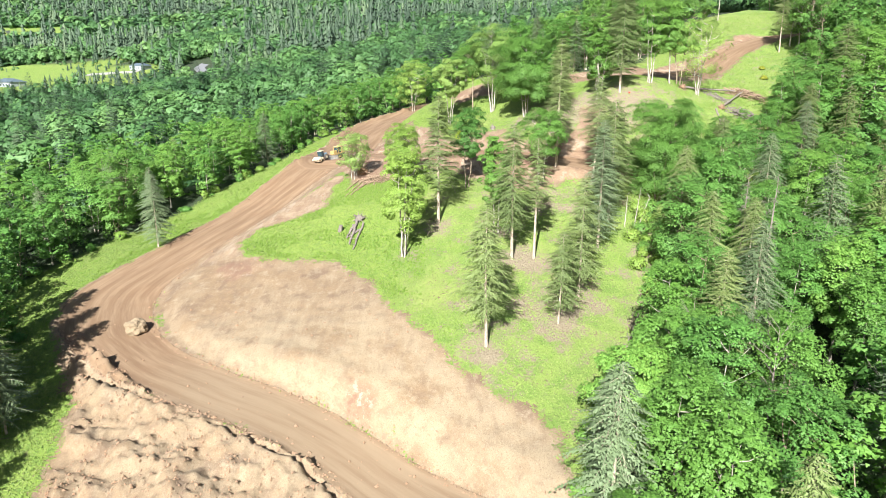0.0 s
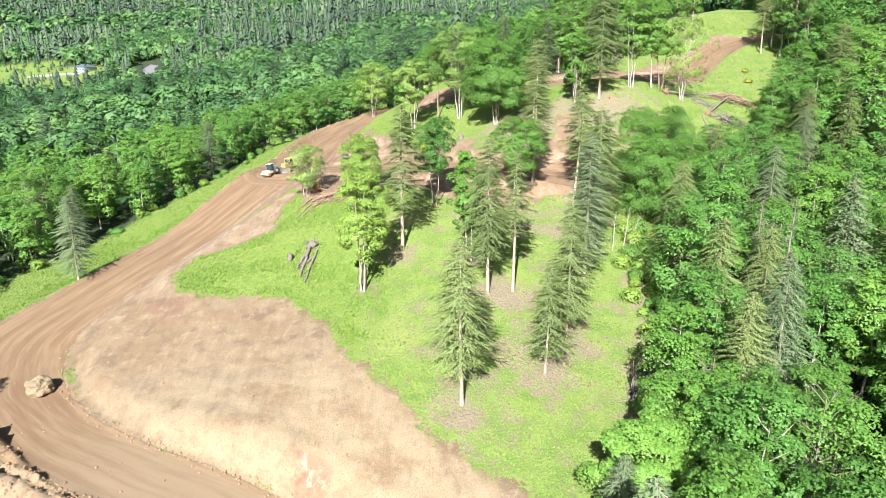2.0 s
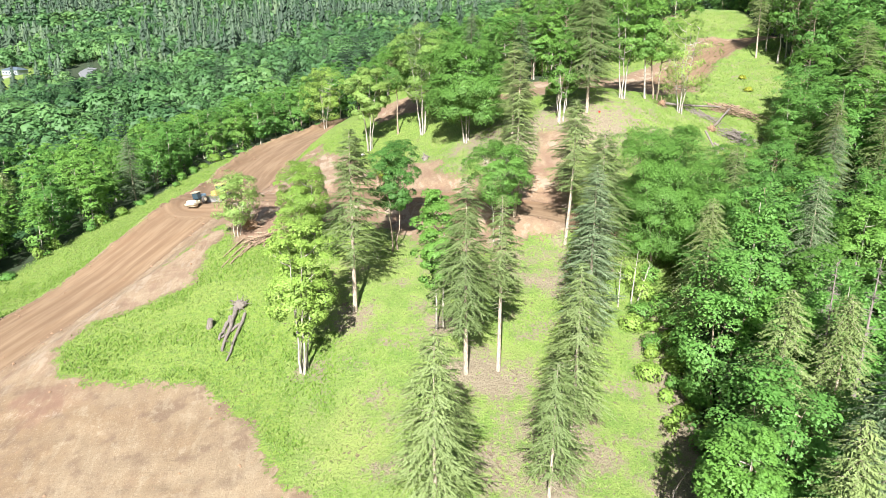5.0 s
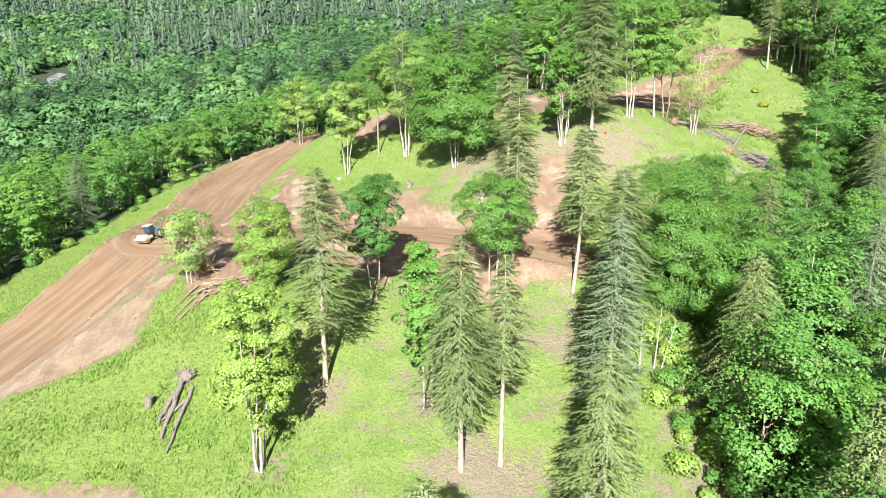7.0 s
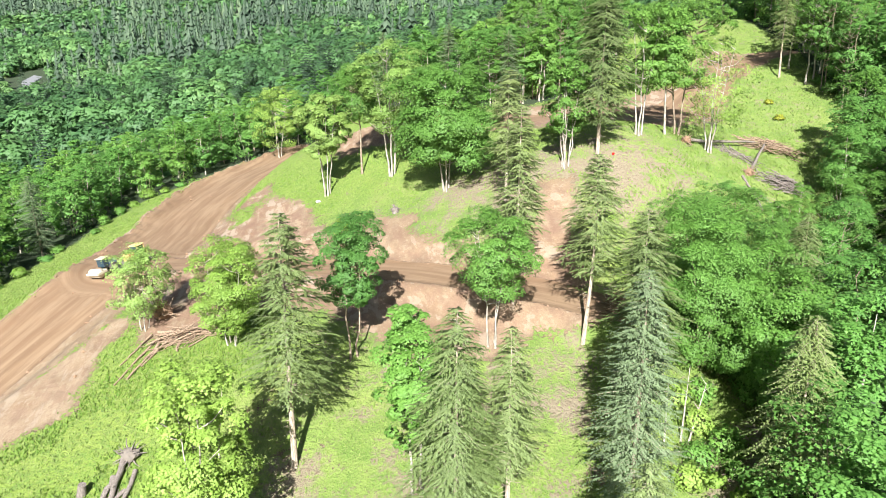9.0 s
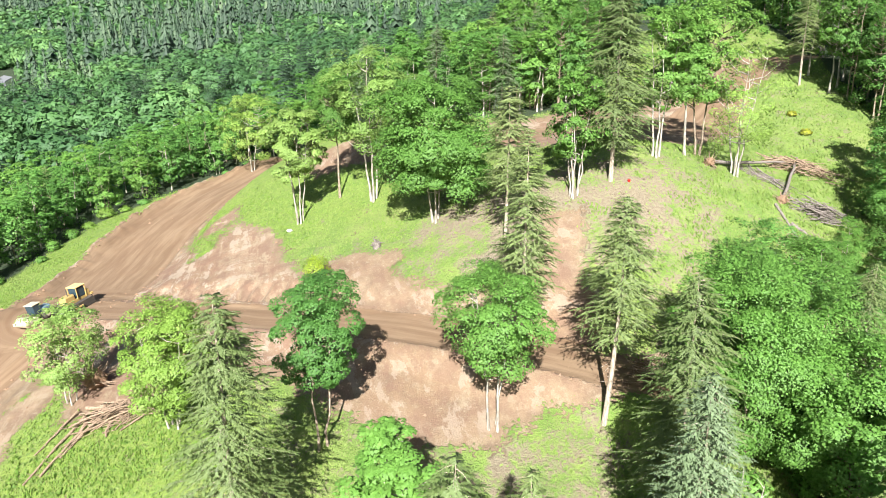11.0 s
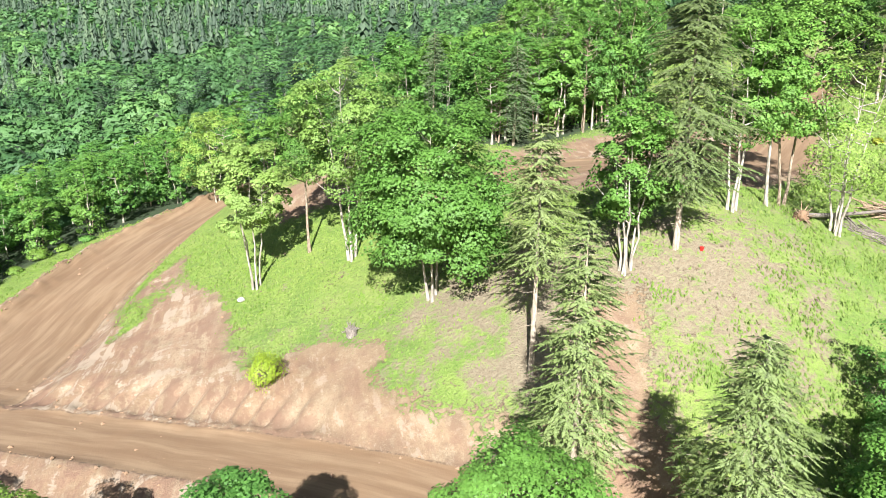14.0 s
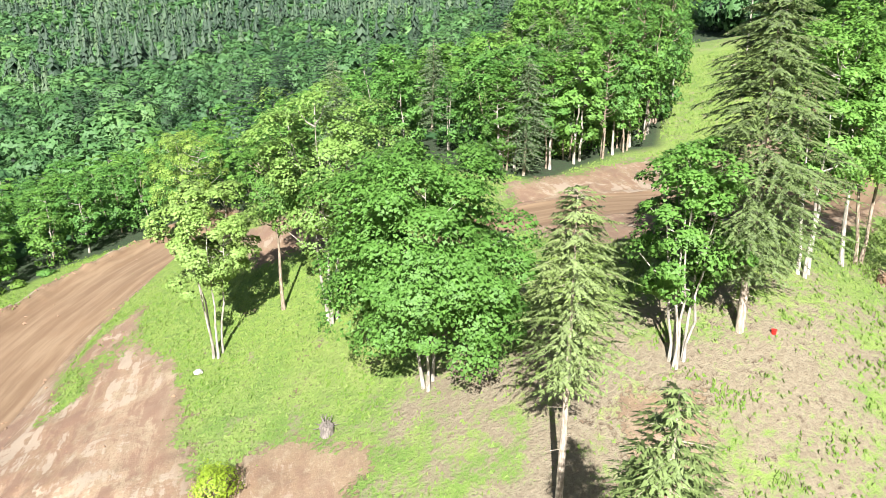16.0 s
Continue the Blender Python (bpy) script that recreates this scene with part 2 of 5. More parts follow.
# ---- mesh helpers ----
class Build:
    """Gathers vertices and faces in arrays, then makes one mesh of them."""

    def __init__(self):
        self.v, self.q, self.t, self.n, self.tone, self.lobe = [], [], [], 0, [], []

    def add(self, v, f, tone=None, lobe=None):
        v, f = np.asarray(v, float).reshape(-1, 3), np.asarray(f, int)
        (self.q if f.shape[1] == 4 else self.t).append(f + self.n)
        self.v.append(v)
        self.n += len(v)
        self.tone.append(np.full(len(v), 0.5) if tone is None else np.broadcast_to(tone, (len(v),)))
        self.lobe.append(np.zeros((len(v), 3)) if lobe is None else np.asarray(lobe).reshape(-1, 3))

    def mesh(self, name, material, smooth=False, tone=False):
        v = np.concatenate(self.v)
        q = np.concatenate(self.q) if self.q else np.zeros((0, 4), int)
        t = np.concatenate(self.t) if self.t else np.zeros((0, 3), int)
        me = bpy.data.meshes.new(name)
        me.vertices.add(len(v))
        me.vertices.foreach_set("co", v.astype(np.float32).ravel())
        me.loops.add(q.size + t.size)
        me.loops.foreach_set("vertex_index", np.concatenate([q.ravel(), t.ravel()]).astype(np.int32))
        me.polygons.add(len(q) + len(t))
        me.polygons.foreach_set("loop_start", np.concatenate([np.arange(len(q)) * 4, q.size + np.arange(len(t)) * 3]).astype(np.int32))
        me.polygons.foreach_set("use_smooth", np.full(len(q) + len(t), smooth))
        if tone:
            me.attributes.new("tone", "FLOAT", "POINT").data.foreach_set("value", np.concatenate(self.tone).astype(np.float32))
        lobe = np.concatenate(self.lobe)
        if np.abs(lobe).max() > 0:
            me.attributes.new("lobe", "FLOAT_VECTOR", "POINT").data.foreach_set("vector", lobe.astype(np.float32).ravel())
        me.materials.append(material)
        me.update(calc_edges=True)
        return me


def tube(b, pts, radii, sides=6):
    """A tapered limb through the points."""
    pts, k = np.asarray(pts, float), len(pts)
    ring = np.linspace(0, 2 * np.pi, sides, endpoint=False)
    d = np.gradient(pts, axis=0)
    d /= np.linalg.norm(d, axis=1)[:, None] + 1e-9
    a = np.cross(d, np.where(np.abs(d[:, 2:3]) > 0.8, [[1.0, 0, 0]], [[0, 0, 1.0]]))
    a /= np.linalg.norm(a, axis=1)[:, None]
    c = np.cross(d, a)
    v = pts[:, None] + np.asarray(radii)[:, None, None] * (a[:, None] * np.cos(ring)[None, :, None] + c[:, None] * np.sin(ring)[None, :, None])
    i, j = np.meshgrid(np.arange(k - 1), np.arange(sides), indexing="ij")
    j2 = (j + 1) % sides
    f = np.stack([i * sides + j, i * sides + j2, (i + 1) * sides + j2, (i + 1) * sides + j], -1).reshape(-1, 4)
    b.add(v, f)
    m = pts[[0, -1]]
    for e, centre in ((0, m[0]), (k - 1, m[1])):
        fan = np.stack([np.full(sides, sides), np.arange(sides), (np.arange(sides) + 1) % sides], -1)
        b.add(np.vstack([v[e], centre]), fan)


def unit(v):
    return v / (np.linalg.norm(v, axis=-1, keepdims=True) + 1e-9)


def leaves(b, rng, centre, normal, size, long=1.0, tone=None, sides=4, lobe=None):
    """Small folded leaf sprays, one face each."""
    k = len(centre)
    u = unit(np.cross(normal, rng.normal(size=(k, 3))))
    w = np.cross(normal, u)
    s = (np.broadcast_to(size, (k,)) * rng.uniform(0.7, 1.3, k))[:, None] * 0.5
    sag = normal * s * rng.uniform(-0.5, 0.3, k)[:, None]
    if sides == 4:
        v = np.stack([centre - u * s * long, centre - w * s * 0.75 + sag, centre + u * s * long, centre + w * s * 0.75 + sag], 1)
    else:
        v = np.stack([centre - u * s * long, centre + u * s * 0.8 - w * s, centre + u * s * 0.6 + w * s + sag], 1)
    b.add(v, np.arange(sides * k).reshape(-1, sides), None if tone is None else np.repeat(np.broadcast_to(tone, (k,)), sides), None if lobe is None else np.repeat(lobe, sides, axis=0))


def link(name, me, parent=None):
    ob = new(name, me)
    if parent:
        ob.parent = parent
    return ob


def part(name, bm, material, parent, label="", smooth=False):
    """Links a bmesh as one mesh object under a thing or a part."""
    me = bpy.data.meshes.new(name)
    bmesh.ops.recalc_face_normals(bm, faces=bm.faces)
    bm.to_mesh(me)
    bm.free()
    me.materials.append(material)
    if smooth:
        me.polygons.foreach_set("use_smooth", [True] * len(me.polygons))
    ob = link(name, me, parent)
    if label:
        tagged(ob, label)
    return ob


def box(size, at=(0, 0, 0), turn=(0, 0, 0), bevel=0.03, bm=None):
    bm = bm or bmesh.new()
    made = bmesh.ops.create_cube(bm, size=1.0, matrix=pose(*at, *turn) @ Matrix.Diagonal((*size, 1)))["verts"]
    if bevel:
        edges = list({e for v in made for e in v.link_edges})
        bmesh.ops.bevel(bm, geom=edges, offset=min(bevel, min(size) * 0.4), segments=1, affect="EDGES")
    return bm


def drum(r, depth, at=(0, 0, 0), turn=(0, 0, 0), sides=20, r2=None, bm=None):
    bm = bm or bmesh.new()
    bmesh.ops.create_cone(bm, cap_ends=True, segments=sides, radius1=r, radius2=r if r2 is None else r2, depth=depth, matrix=pose(*at, *turn))
    return bm


# ---- lie of the land ----
POLY = [13.48, 9.56, -1.54, 0.05, 10.8, 5.38, -0.41, -0.45, 0.53, -1.16]
SWELLS = [(42, 162, 16, 9.3), (-12, 132, 24, 4.37), (18, 198, 24, 3.64), (78, 120, 24, -7.33), (-30, 162, 11, 2.52), (-6, 66, 11, -5.15), (-54, 150, 11, -2.48), (-12, 240, 16, -2.82), (-12, 114, 11, -1.89), (18, 216, 16, 4.84), (42, 90, 24, -3.31)]


def ease(a, b, x):
    t = np.clip((x - a) / (b - a), 0, 1)
    return t * t * (3 - 2 * t)


def lattice(ix, iy, seed):
    h = (ix.astype(np.int64) * 374761393 + iy.astype(np.int64) * 668265263 + seed * 1442695041) & 0xFFFFFFFF
    h = ((h ^ (h >> 13)) * 1274126177) & 0xFFFFFFFF
    return ((h ^ (h >> 16)) & 0xFFFF) / 65535.0


def grain(x, y, size, octaves=3, seed=0):
    """Smooth noise from -1 to 1 with features of that size in metres."""
    total, amp, norm = 0.0, 1.0, 0.0
    for o in range(octaves):
        fx, fy = x / size, y / size
        ix, iy = np.floor(fx), np.floor(fy)
        u, v = fx - ix, fy - iy
        u, v = u * u * (3 - 2 * u), v * v * (3 - 2 * v)
        s = seed * 17 + o * 5
        n = (lattice(ix, iy, s) * (1 - u) + lattice(ix + 1, iy, s) * u) * (1 - v) + (lattice(ix, iy + 1, s) * (1 - u) + lattice(ix + 1, iy + 1, s) * u) * v
        total, norm = total + amp * (2 * n - 1), norm + amp
        amp, size = amp * 0.5, size * 0.5
    return total / norm


def hill(x, y):
    """The hillside and, past it, the rising wooded country."""
    cx, cy = np.clip(x, -75, 105), np.clip(y, 45, 250)
    u, v = cx / 60, (cy - 150) / 60
    z, k = 0.0, 0
    for i in range(4):
        for j in range(4 - i):
            z = z + POLY[k] * u**i * v**j
            k += 1
    for bx, by, s, a in SWELLS:
        z = z + a * np.exp(-((x - bx) ** 2 + (y - by) ** 2) / (2 * s * s))
    out = np.hypot(x - cx, y - cy)
    far = 0.117 * np.maximum(y, 90) - 16.3 + 0.09 * np.clip(x, -380, 60) + 0.02 * np.maximum(0, y - 850) + 32 * np.exp(-((x - 210) ** 2 + (y - 310) ** 2) / (2 * 130.0**2))
    far = far - 3.5 * np.exp(-((x + 210) ** 2 + (y - 540) ** 2) / (2 * 75.0**2))
    far = far + (6 * grain(x, y, 120, 3, 3) + 4 * grain(x, y, 420, 1, 4)) * ease(60, 320, out) * ease(0, 70, np.hypot(x + 215, y - 535))
    w = ease(0, 110, out)
    return z * (1 - w) + far * w


def polyline(pts):
    """The points, rounded off and set close together."""
    p = np.array(pts, float)
    for _ in range(3):
        a, b = p[:-1], p[1:]
        p = np.concatenate([p[:1], np.stack([a * 0.75 + b * 0.25, a * 0.25 + b * 0.75], 1).reshape(-1, p.shape[1]), p[-1:]])
    return p


# centre x, y and half width
TRACKS = {
    "haul": polyline([(12, 52, 4.6), (4, 60, 4.6), (-7, 69, 4.6), (-16, 74, 4.6), (-26, 77.5, 4.6), (-36, 82.5, 4.8), (-45, 89, 5.5), (-52, 98, 6.5), (-55, 107, 7.5), (-53, 115, 6.8), (-48, 126, 6), (-43, 137, 6), (-38, 147, 6.2), (-32, 158, 6.5), (-27.5, 168, 6.8), (-25.5, 181, 7), (-24, 198, 7.2), (-20, 213, 7), (-14, 226, 6), (-7, 238, 5)]),
    "bench": polyline([(-27, 168, 3.2), (-12, 160.5, 3.2), (0, 153.5, 3.2), (8, 149, 3.2), (15, 144.7, 3.2), (22, 140.5, 3.2), (29, 136.8, 3.2), (37, 132.5, 3.0)]),
    "ridge": polyline([(24, 186, 3.5), (34, 187, 4.5), (46, 186, 5), (58, 182, 6.5), (68, 187, 6.5), (76, 197, 5), (86, 208, 5), (97, 213, 4.5), (106, 214, 3.5)]),
}


def beside(x, y, line):
    """Distance past the edge, signed offset across, length along, half width and the nearest centre, of the track at each place."""
    best = np.full(x.shape, 1e9)
    side, along, half, mx, my = (np.zeros(x.shape) for _ in range(5))
    run = 0.0
    for (ax, ay, aw), (bx, by, bw) in zip(line[:-1], line[1:]):
        dx, dy = bx - ax, by - ay
        length = math.hypot(dx, dy)
        t = np.clip(((x - ax) * dx + (y - ay) * dy) / (length * length), 0, 1)
        px, py = ax + t * dx, ay + t * dy
        d = np.hypot(x - px, y - py)
        near = d < best
        s = np.sign(dx * (y - ay) - dy * (x - ax))
        best = np.where(near, d, best)
        side, along = np.where(near, s, side), np.where(near, run + t * length, along)
        half, mx, my = np.where(near, aw + t * (bw - aw), half), np.where(near, px, mx), np.where(near, py, my)
        run += length
    return best - half, best * side, along, half, mx, my


def inside(x, y, ring):
    """Metres inside a closed outline; negative outside."""
    best, odd = np.full(np.shape(x), 1e9), np.zeros(np.shape(x), bool)
    for (ax, ay), (bx, by) in zip(ring, ring[1:] + ring[:1]):
        dx, dy = bx - ax, by - ay
        t = np.clip(((x - ax) * dx + (y - ay) * dy) / (dx * dx + dy * dy), 0, 1)
        best = np.minimum(best, np.hypot(x - ax - t * dx, y - ay - t * dy))
        if ay != by:
            odd ^= ((ay > y) != (by > y)) & (x < dx * (y - ay) / dy + ax)
    return np.where(odd, best, -best)


FACE = [(-47, 104), (-47, 112), (-44, 118), (-40.6, 127), (-35, 136.5), (-29, 141), (-24, 149), (-20, 150), (-22.7, 143), (-23, 131.4), (-28.7, 128), (-36.4, 127), (-37.3, 122), (-35.5, 116.5), (-29.6, 113), (-18.5, 111), (-14.6, 106.4), (-11.5, 102.6), (-7.9, 96), (-0.3, 86.3), (1.9, 82.4), (8.1, 76.4), (13.6, 71.2), (13.5, 55), (10, 50), (4.6, 62), (-5.8, 73.5), (-16, 78), (-25.4, 81.5), (-36, 88), (-42, 95)]
SPOIL = [(6, 48), (-2, 60), (-8.4, 65.1), (-14.8, 70.1), (-26, 73.4), (-35, 77.5), (-44.6, 86), (-56, 97), (-54, 88), (-47, 78), (-45, 69), (-43, 60), (-40, 45)]
UPPER = [(-30, 172), (-21, 182), (-15, 193), (-9, 198), (-8, 190), (-4, 184), (-0.9, 179.3), (-0.1, 169.3), (2.9, 163.4), (9.2, 165.3), (15.3, 160.2), (13.6, 156), (18.7, 150.4), (24.5, 147), (28, 149.5), (31.5, 156), (35.4, 154.5), (32.8, 147), (31.8, 139), (38, 134), (30, 131.5), (24, 132), (20, 129.8), (15, 129.3), (10, 130.6), (6.5, 134), (1.5, 141), (-6, 145), (-12, 141), (-19, 142), (-22, 150), (-27, 160)]
PINK = [(2, 206), (12, 205), (14.5, 193), (4, 195)]
RIDGETOP = [(31, 184), (34, 198), (41, 199), (55, 204), (57, 196), (64, 201), (76, 207), (90, 222), (101, 217), (97, 208), (80, 196), (70, 179), (56, 171), (44, 170), (37, 172)]
EARTH = {"face": FACE, "spoil": SPOIL, "upper": UPPER, "pink": PINK, "ridgetop": RIDGETOP}
WOOD_EAST = [(9, 30), (12, 50), (15.5, 62), (16, 70), (23, 76), (27, 82), (32, 89), (36, 103), (36.5, 111), (43, 117), (50, 122), (60, 127), (68, 136), (74, 147), (84, 158), (93, 171), (99, 189), (105, 210), (114, 240), (128, 300), (150, 420), (600, 500), (600, -300), (9, -300)]
WOOD_WEST = [(-50, 45), (-54, 62), (-60, 80), (-66, 95), (-76, 110), (-76, 120), (-68, 147), (-58, 168), (-46, 200), (-40, 226), (-31, 239), (-12, 247), (2, 236), (10, 214), (20, 207), (34, 201), (39, 198), (51, 206), (58, 207), (72, 232), (88, 290), (104, 420), (-900, 900), (-900, -300), (-50, -300)]


CLEAR = [[(-300, 405), (-246, 410), (-202, 455), (-204, 566), (-262, 600), (-300, 660), (-345, 690), (-420, 640), (-430, 500)], [(-560, 860), (-500, 900), (-480, 990), (-620, 1000)]]


def lay(x, y):
    """Height and cover of the ground at each place."""
    x, y = np.asarray(x, float), np.asarray(y, float)
    z = hill(x, y)
    dirt, road, red, pale = (np.full(x.shape, -1e3) if k == 0 else np.zeros(x.shape) for k in range(4))
    across, along = np.zeros(x.shape), np.zeros(x.shape)
    mask = {k: inside(x, y, ring) for k, ring in EARTH.items()}
    for d in mask.values():
        dirt = np.maximum(dirt, d)
    patchy = np.exp(-(((x + 14) / 6) ** 2 + ((y - 183) / 9) ** 2)) + 0.8 * np.exp(-(((x - 20) / 5) ** 2 + ((y - 152) / 4) ** 2)) + 0.7 * np.exp(-(((x - 5) / 4) ** 2 + ((y - 159) / 2.5) ** 2))
    dirt = np.where(dirt > 0, dirt * (1 - np.clip(patchy, 0, 1)), dirt)
    dirt = dirt - 1.9 * np.exp(-(((x + 13.5) / 4.0) ** 2 + ((y - 184) / 9) ** 2)) * (dirt > -1) - 1.3 * np.exp(-(((x + 16) / 3.0) ** 2 + ((y - 170) / 4) ** 2)) * (dirt > 0)
    for name, line in TRACKS.items():
        gap, side, run, half, mx, my = beside(x, y, line)
        level = hill(mx, my)
        f = ease(4.5 if name != "bench" else 3.5, 0.0, gap)
        z = z * (1 - f) + (level + (0.25 * (z - level))) * f
        near = gap < 6
        across, along = np.where(near, side, across), np.where(near, run, along)
        dirt = np.maximum(dirt, -gap + (0.0 if name != "haul" else 0.9 + 4.5 * (side < 0) * ease(85, 105, run) * ease(185, 168, run)))
        r = ease(1.0, -1.0, gap)
        road = np.maximum(road, r)
        lump = 0.5 + 0.5 * grain(x, y, 1.6, 2, 21)
        if name == "haul":
            # dirt pushed up along the downhill edge, a small ridge along the uphill one
            lip = np.exp(-(((gap - 0.2) / np.where((side > 0) & (run > 120), 2.0, 0.9)) ** 2))
            heap = 0.45 + 0.35 * grain(x, y, 7, 2, 22) + 0.35 * np.abs(grain(x, y, 1.5, 2, 23))
            z = z + lip * np.where(side > 0, 0.3 * lump + 1.7 * heap * ease(120, 165, run), 0.28 * lump)
            red = np.maximum(red, 0.9 * lip * (side > 0) * ease(120, 150, run))
            z = z + np.exp(-(((gap + 3.0) / 0.35) ** 2)) * 0.18 * (0.3 + lump) * (run > 100)
            # cut bank over the lower bend, ditch under it
            low = ease(60, 40, run)
            z = z + np.where(side < 0, 1, 0) * low * 2.2 * ease(0.2, 2.6, gap) * np.exp(-np.maximum(gap - 2, 0) / 9)
            z = z - np.where(side > 0, 1, 0) * 1.3 * np.exp(-(((gap - 0.7) / 0.45) ** 2)) * (0.5 + 0.8 * lump) * ease(20, 30, run) * ease(75, 65, run)
            pale = np.maximum(pale, 0.85 * r * ease(66, 48, run))
            pale = np.maximum(pale, 0.55 * np.where(side < 0, 1, 0) * low * ease(-0.5, 1.5, gap) * ease(7, 3, gap))
            red = np.maximum(red, 0.75 * ease(1.5, -1.5, gap) * ease(58, 75, run) * ease(250, 200, run))
        else:
            if name == "bench":
                teeth = ease(0.6, 1.6, gap) * ease(5.5, 3.5, gap) * (side > 0) * ease(2, 8, run) * ease(42, 34, run)
                wave = 0.5 + 0.5 * np.sin(run * 2.9 + 1.5 * grain(x, y, 5, 1, 71))
                z = z - 0.75 * teeth * wave
                pale = np.maximum(pale, 1.6 * teeth * wave)
                scraped = teeth * wave
            z = z + np.exp(-(((gap - 0.3) / 0.6) ** 2)) * 0.4 * lump
            red = np.maximum(red, 0.8 * r) * (1 - 0.9 * (scraped if name == "bench" else 0))
    clod = np.abs(grain(x, y, 4.5, 4, 31))
    hgap = beside(x, y, TRACKS["haul"])[0]
    step = np.abs(np.sin(0.42 * hgap + 3.0 * grain(x, y, 11, 3, 63)))
    z = z + ease(0.6, 1.6, mask["spoil"]) * (1.4 * clod - 0.4 + 1.1 * np.abs(grain(x, y, 1.9, 3, 33)) + 0.7 * np.abs(grain(x, y, 0.9, 1, 34)) + 0.8 * step**3)
    z = z + ease(-0.5, 2, np.maximum(mask["face"], mask["upper"])) * (1 - road) * 0.13 * grain(x, y, 2.6, 3, 35)
    z = z + 0.10 * grain(x, y, 1.4, 2, 37) * (1 - road)
    pale = np.maximum(pale, 0.3 * ease(-0.5, 3, mask["spoil"]))
    ramp = ease(-0.3, 0.8, inside(x, y, [(-9, 165), (-8, 183), (-1.2, 180), (-2, 166.5), (-3, 161)]))
    pale, dirt, red = np.maximum(pale, 1.9 * ramp), np.maximum(dirt, 3 * ramp - 1.5), red * (1 - 0.9 * ramp)
    pale = np.maximum(pale, 0.8 * ease(0.3, 1.2, mask["face"]) * ease(114, 120, y) * (1 - road))
    pale = np.maximum(pale, 0.55 * ease(0, 2, mask["face"]) * ease(100, 90, y))
    red = np.maximum(red, (0.6 + 0.35 * ease(10, 2, x)) * ease(0, 2, np.maximum(mask["upper"], mask["pink"])) + 0.85 * ease(0, 2, mask["ridgetop"]))
    red = np.maximum(red, 0.6 * ease(0.3, 1.2, mask["face"]) * ease(112, 120, y) * (1 - road))
    rough = 0.7 * grain(x, y, 2.2, 3, 81)
    stain = ease(0.25, 0.75, np.exp(-(((x + 10.4) / 2.6) ** 2 + ((y - 78.3) / 2.0) ** 2)) + 0.5 * rough)
    scar = ease(0.3, 0.8, np.exp(-(((x + 34.5) / 5.0) ** 2 + ((y - 111.5) / 4.2) ** 2)) + 0.6 * rough)
    red = np.maximum(red, np.maximum(stain, 0.8 * scar) * (1 - road))
    pale = pale * (1 - 0.9 * np.maximum(stain, scar))
    wood = np.maximum(np.maximum(inside(x, y, WOOD_EAST), inside(x, y, WOOD_WEST)), np.where(y > 300, y - 300, -99))
    for c in CLEAR:
        wood = np.minimum(wood, -inside(x, y, c))
    dry = 0.17 + 0.37 * np.exp(-(((x - 40) / 13) ** 2 + ((y - 154) / 9) ** 2)) + 0.3 * np.exp(-(((x - 25) / 8) ** 2 + ((y - 158) / 8) ** 2)) + 0.25 * np.exp(-(((x - 17) / 10) ** 2 + ((y - 96) / 10) ** 2)) + 0.3 * np.exp(-(((x - 20) / 10) ** 2 + ((y - 124) / 7) ** 2))
    dry = dry + 0.45 * np.exp(-(((inside(x, y, WOOD_EAST) + 2.0) / 2.2) ** 2)) * ease(78, 86, y) * ease(126, 116, y)
    for c in CLEAR:
        dry = dry + 0.3 * ease(0, 20, inside(x, y, c))
    for fx_, fy_ in ((5.9, 86), (11, 107), (14.8, 107), (16.4, 91), (20.5, 98), (-0.8, 119), (-6.5, 110), (9, 114.5), (19.5, 164), (25, 151), (6, 83)):
        dry = dry + 0.34 * np.exp(-((x - fx_) ** 2 + (y - fy_) ** 2) / 9.0)
    dry = dry - 0.3 * ease(-2, -14, x) - 0.25 * ease(-30, -45, x) - 0.15 * ease(165, 180, y) * ease(35, 15, x)
    return z, {"dirt": np.clip(0.5 + dirt / 4.5, 0, 1), "road": road, "red": np.clip(red, 0, 1), "pale": pale, "across": across, "along": along, "wood": np.clip(0.5 + wood / 6.0, 0, 1), "dry": np.clip(dry, 0, 1)}


def height(x, y):
    return float(lay(np.array([x]), np.array([y]))[0][0])


def spread(lo, hi, step, out_lo, out_hi, grow=1.09):
    mid = list(np.arange(lo, hi + 1e-6, step))
    for end, sign in ((out_lo, -1), (out_hi, 1)):
        at, s, extra = (lo if sign < 0 else hi), step, []
        while (at - end) * sign < 0:
            s = min(s * grow, 60)
            at += sign * s
            extra.append(at)
        mid = extra[::-1] + mid if sign < 0 else mid + extra
    return np.array(mid)


fx, fy = spread(-68, 100, 0.6, -2600, 2600, 1.2), spread(50, 232, 0.6, -900, 3200, 1.2)
gx = np.concatenate([fx[fx < -58], np.arange(-58, 6, 0.4), fx[fx > 6.2]])
gy = np.concatenate([fy[fy < 52], np.arange(52.2, 98, 0.4), fy[fy > 98.2]])
GX, GY = np.meshgrid(gx, gy, indexing="ij")
GZ, COVER = lay(GX.ravel(), GY.ravel())
verts = np.stack([GX.ravel(), GY.ravel(), GZ], 1)
ii, jj = np.meshgrid(np.arange(len(gx) - 1), np.arange(len(gy) - 1), indexing="ij")
quads = np.stack([ii * len(gy) + jj, (ii + 1) * len(gy) + jj, (ii + 1) * len(gy) + jj + 1, ii * len(gy) + jj + 1], -1).reshape(-1, 4)
is_road, is_dirt = COVER["road"][quads].mean(1) > 0.5, COVER["dirt"][quads].mean(1) > 0.5


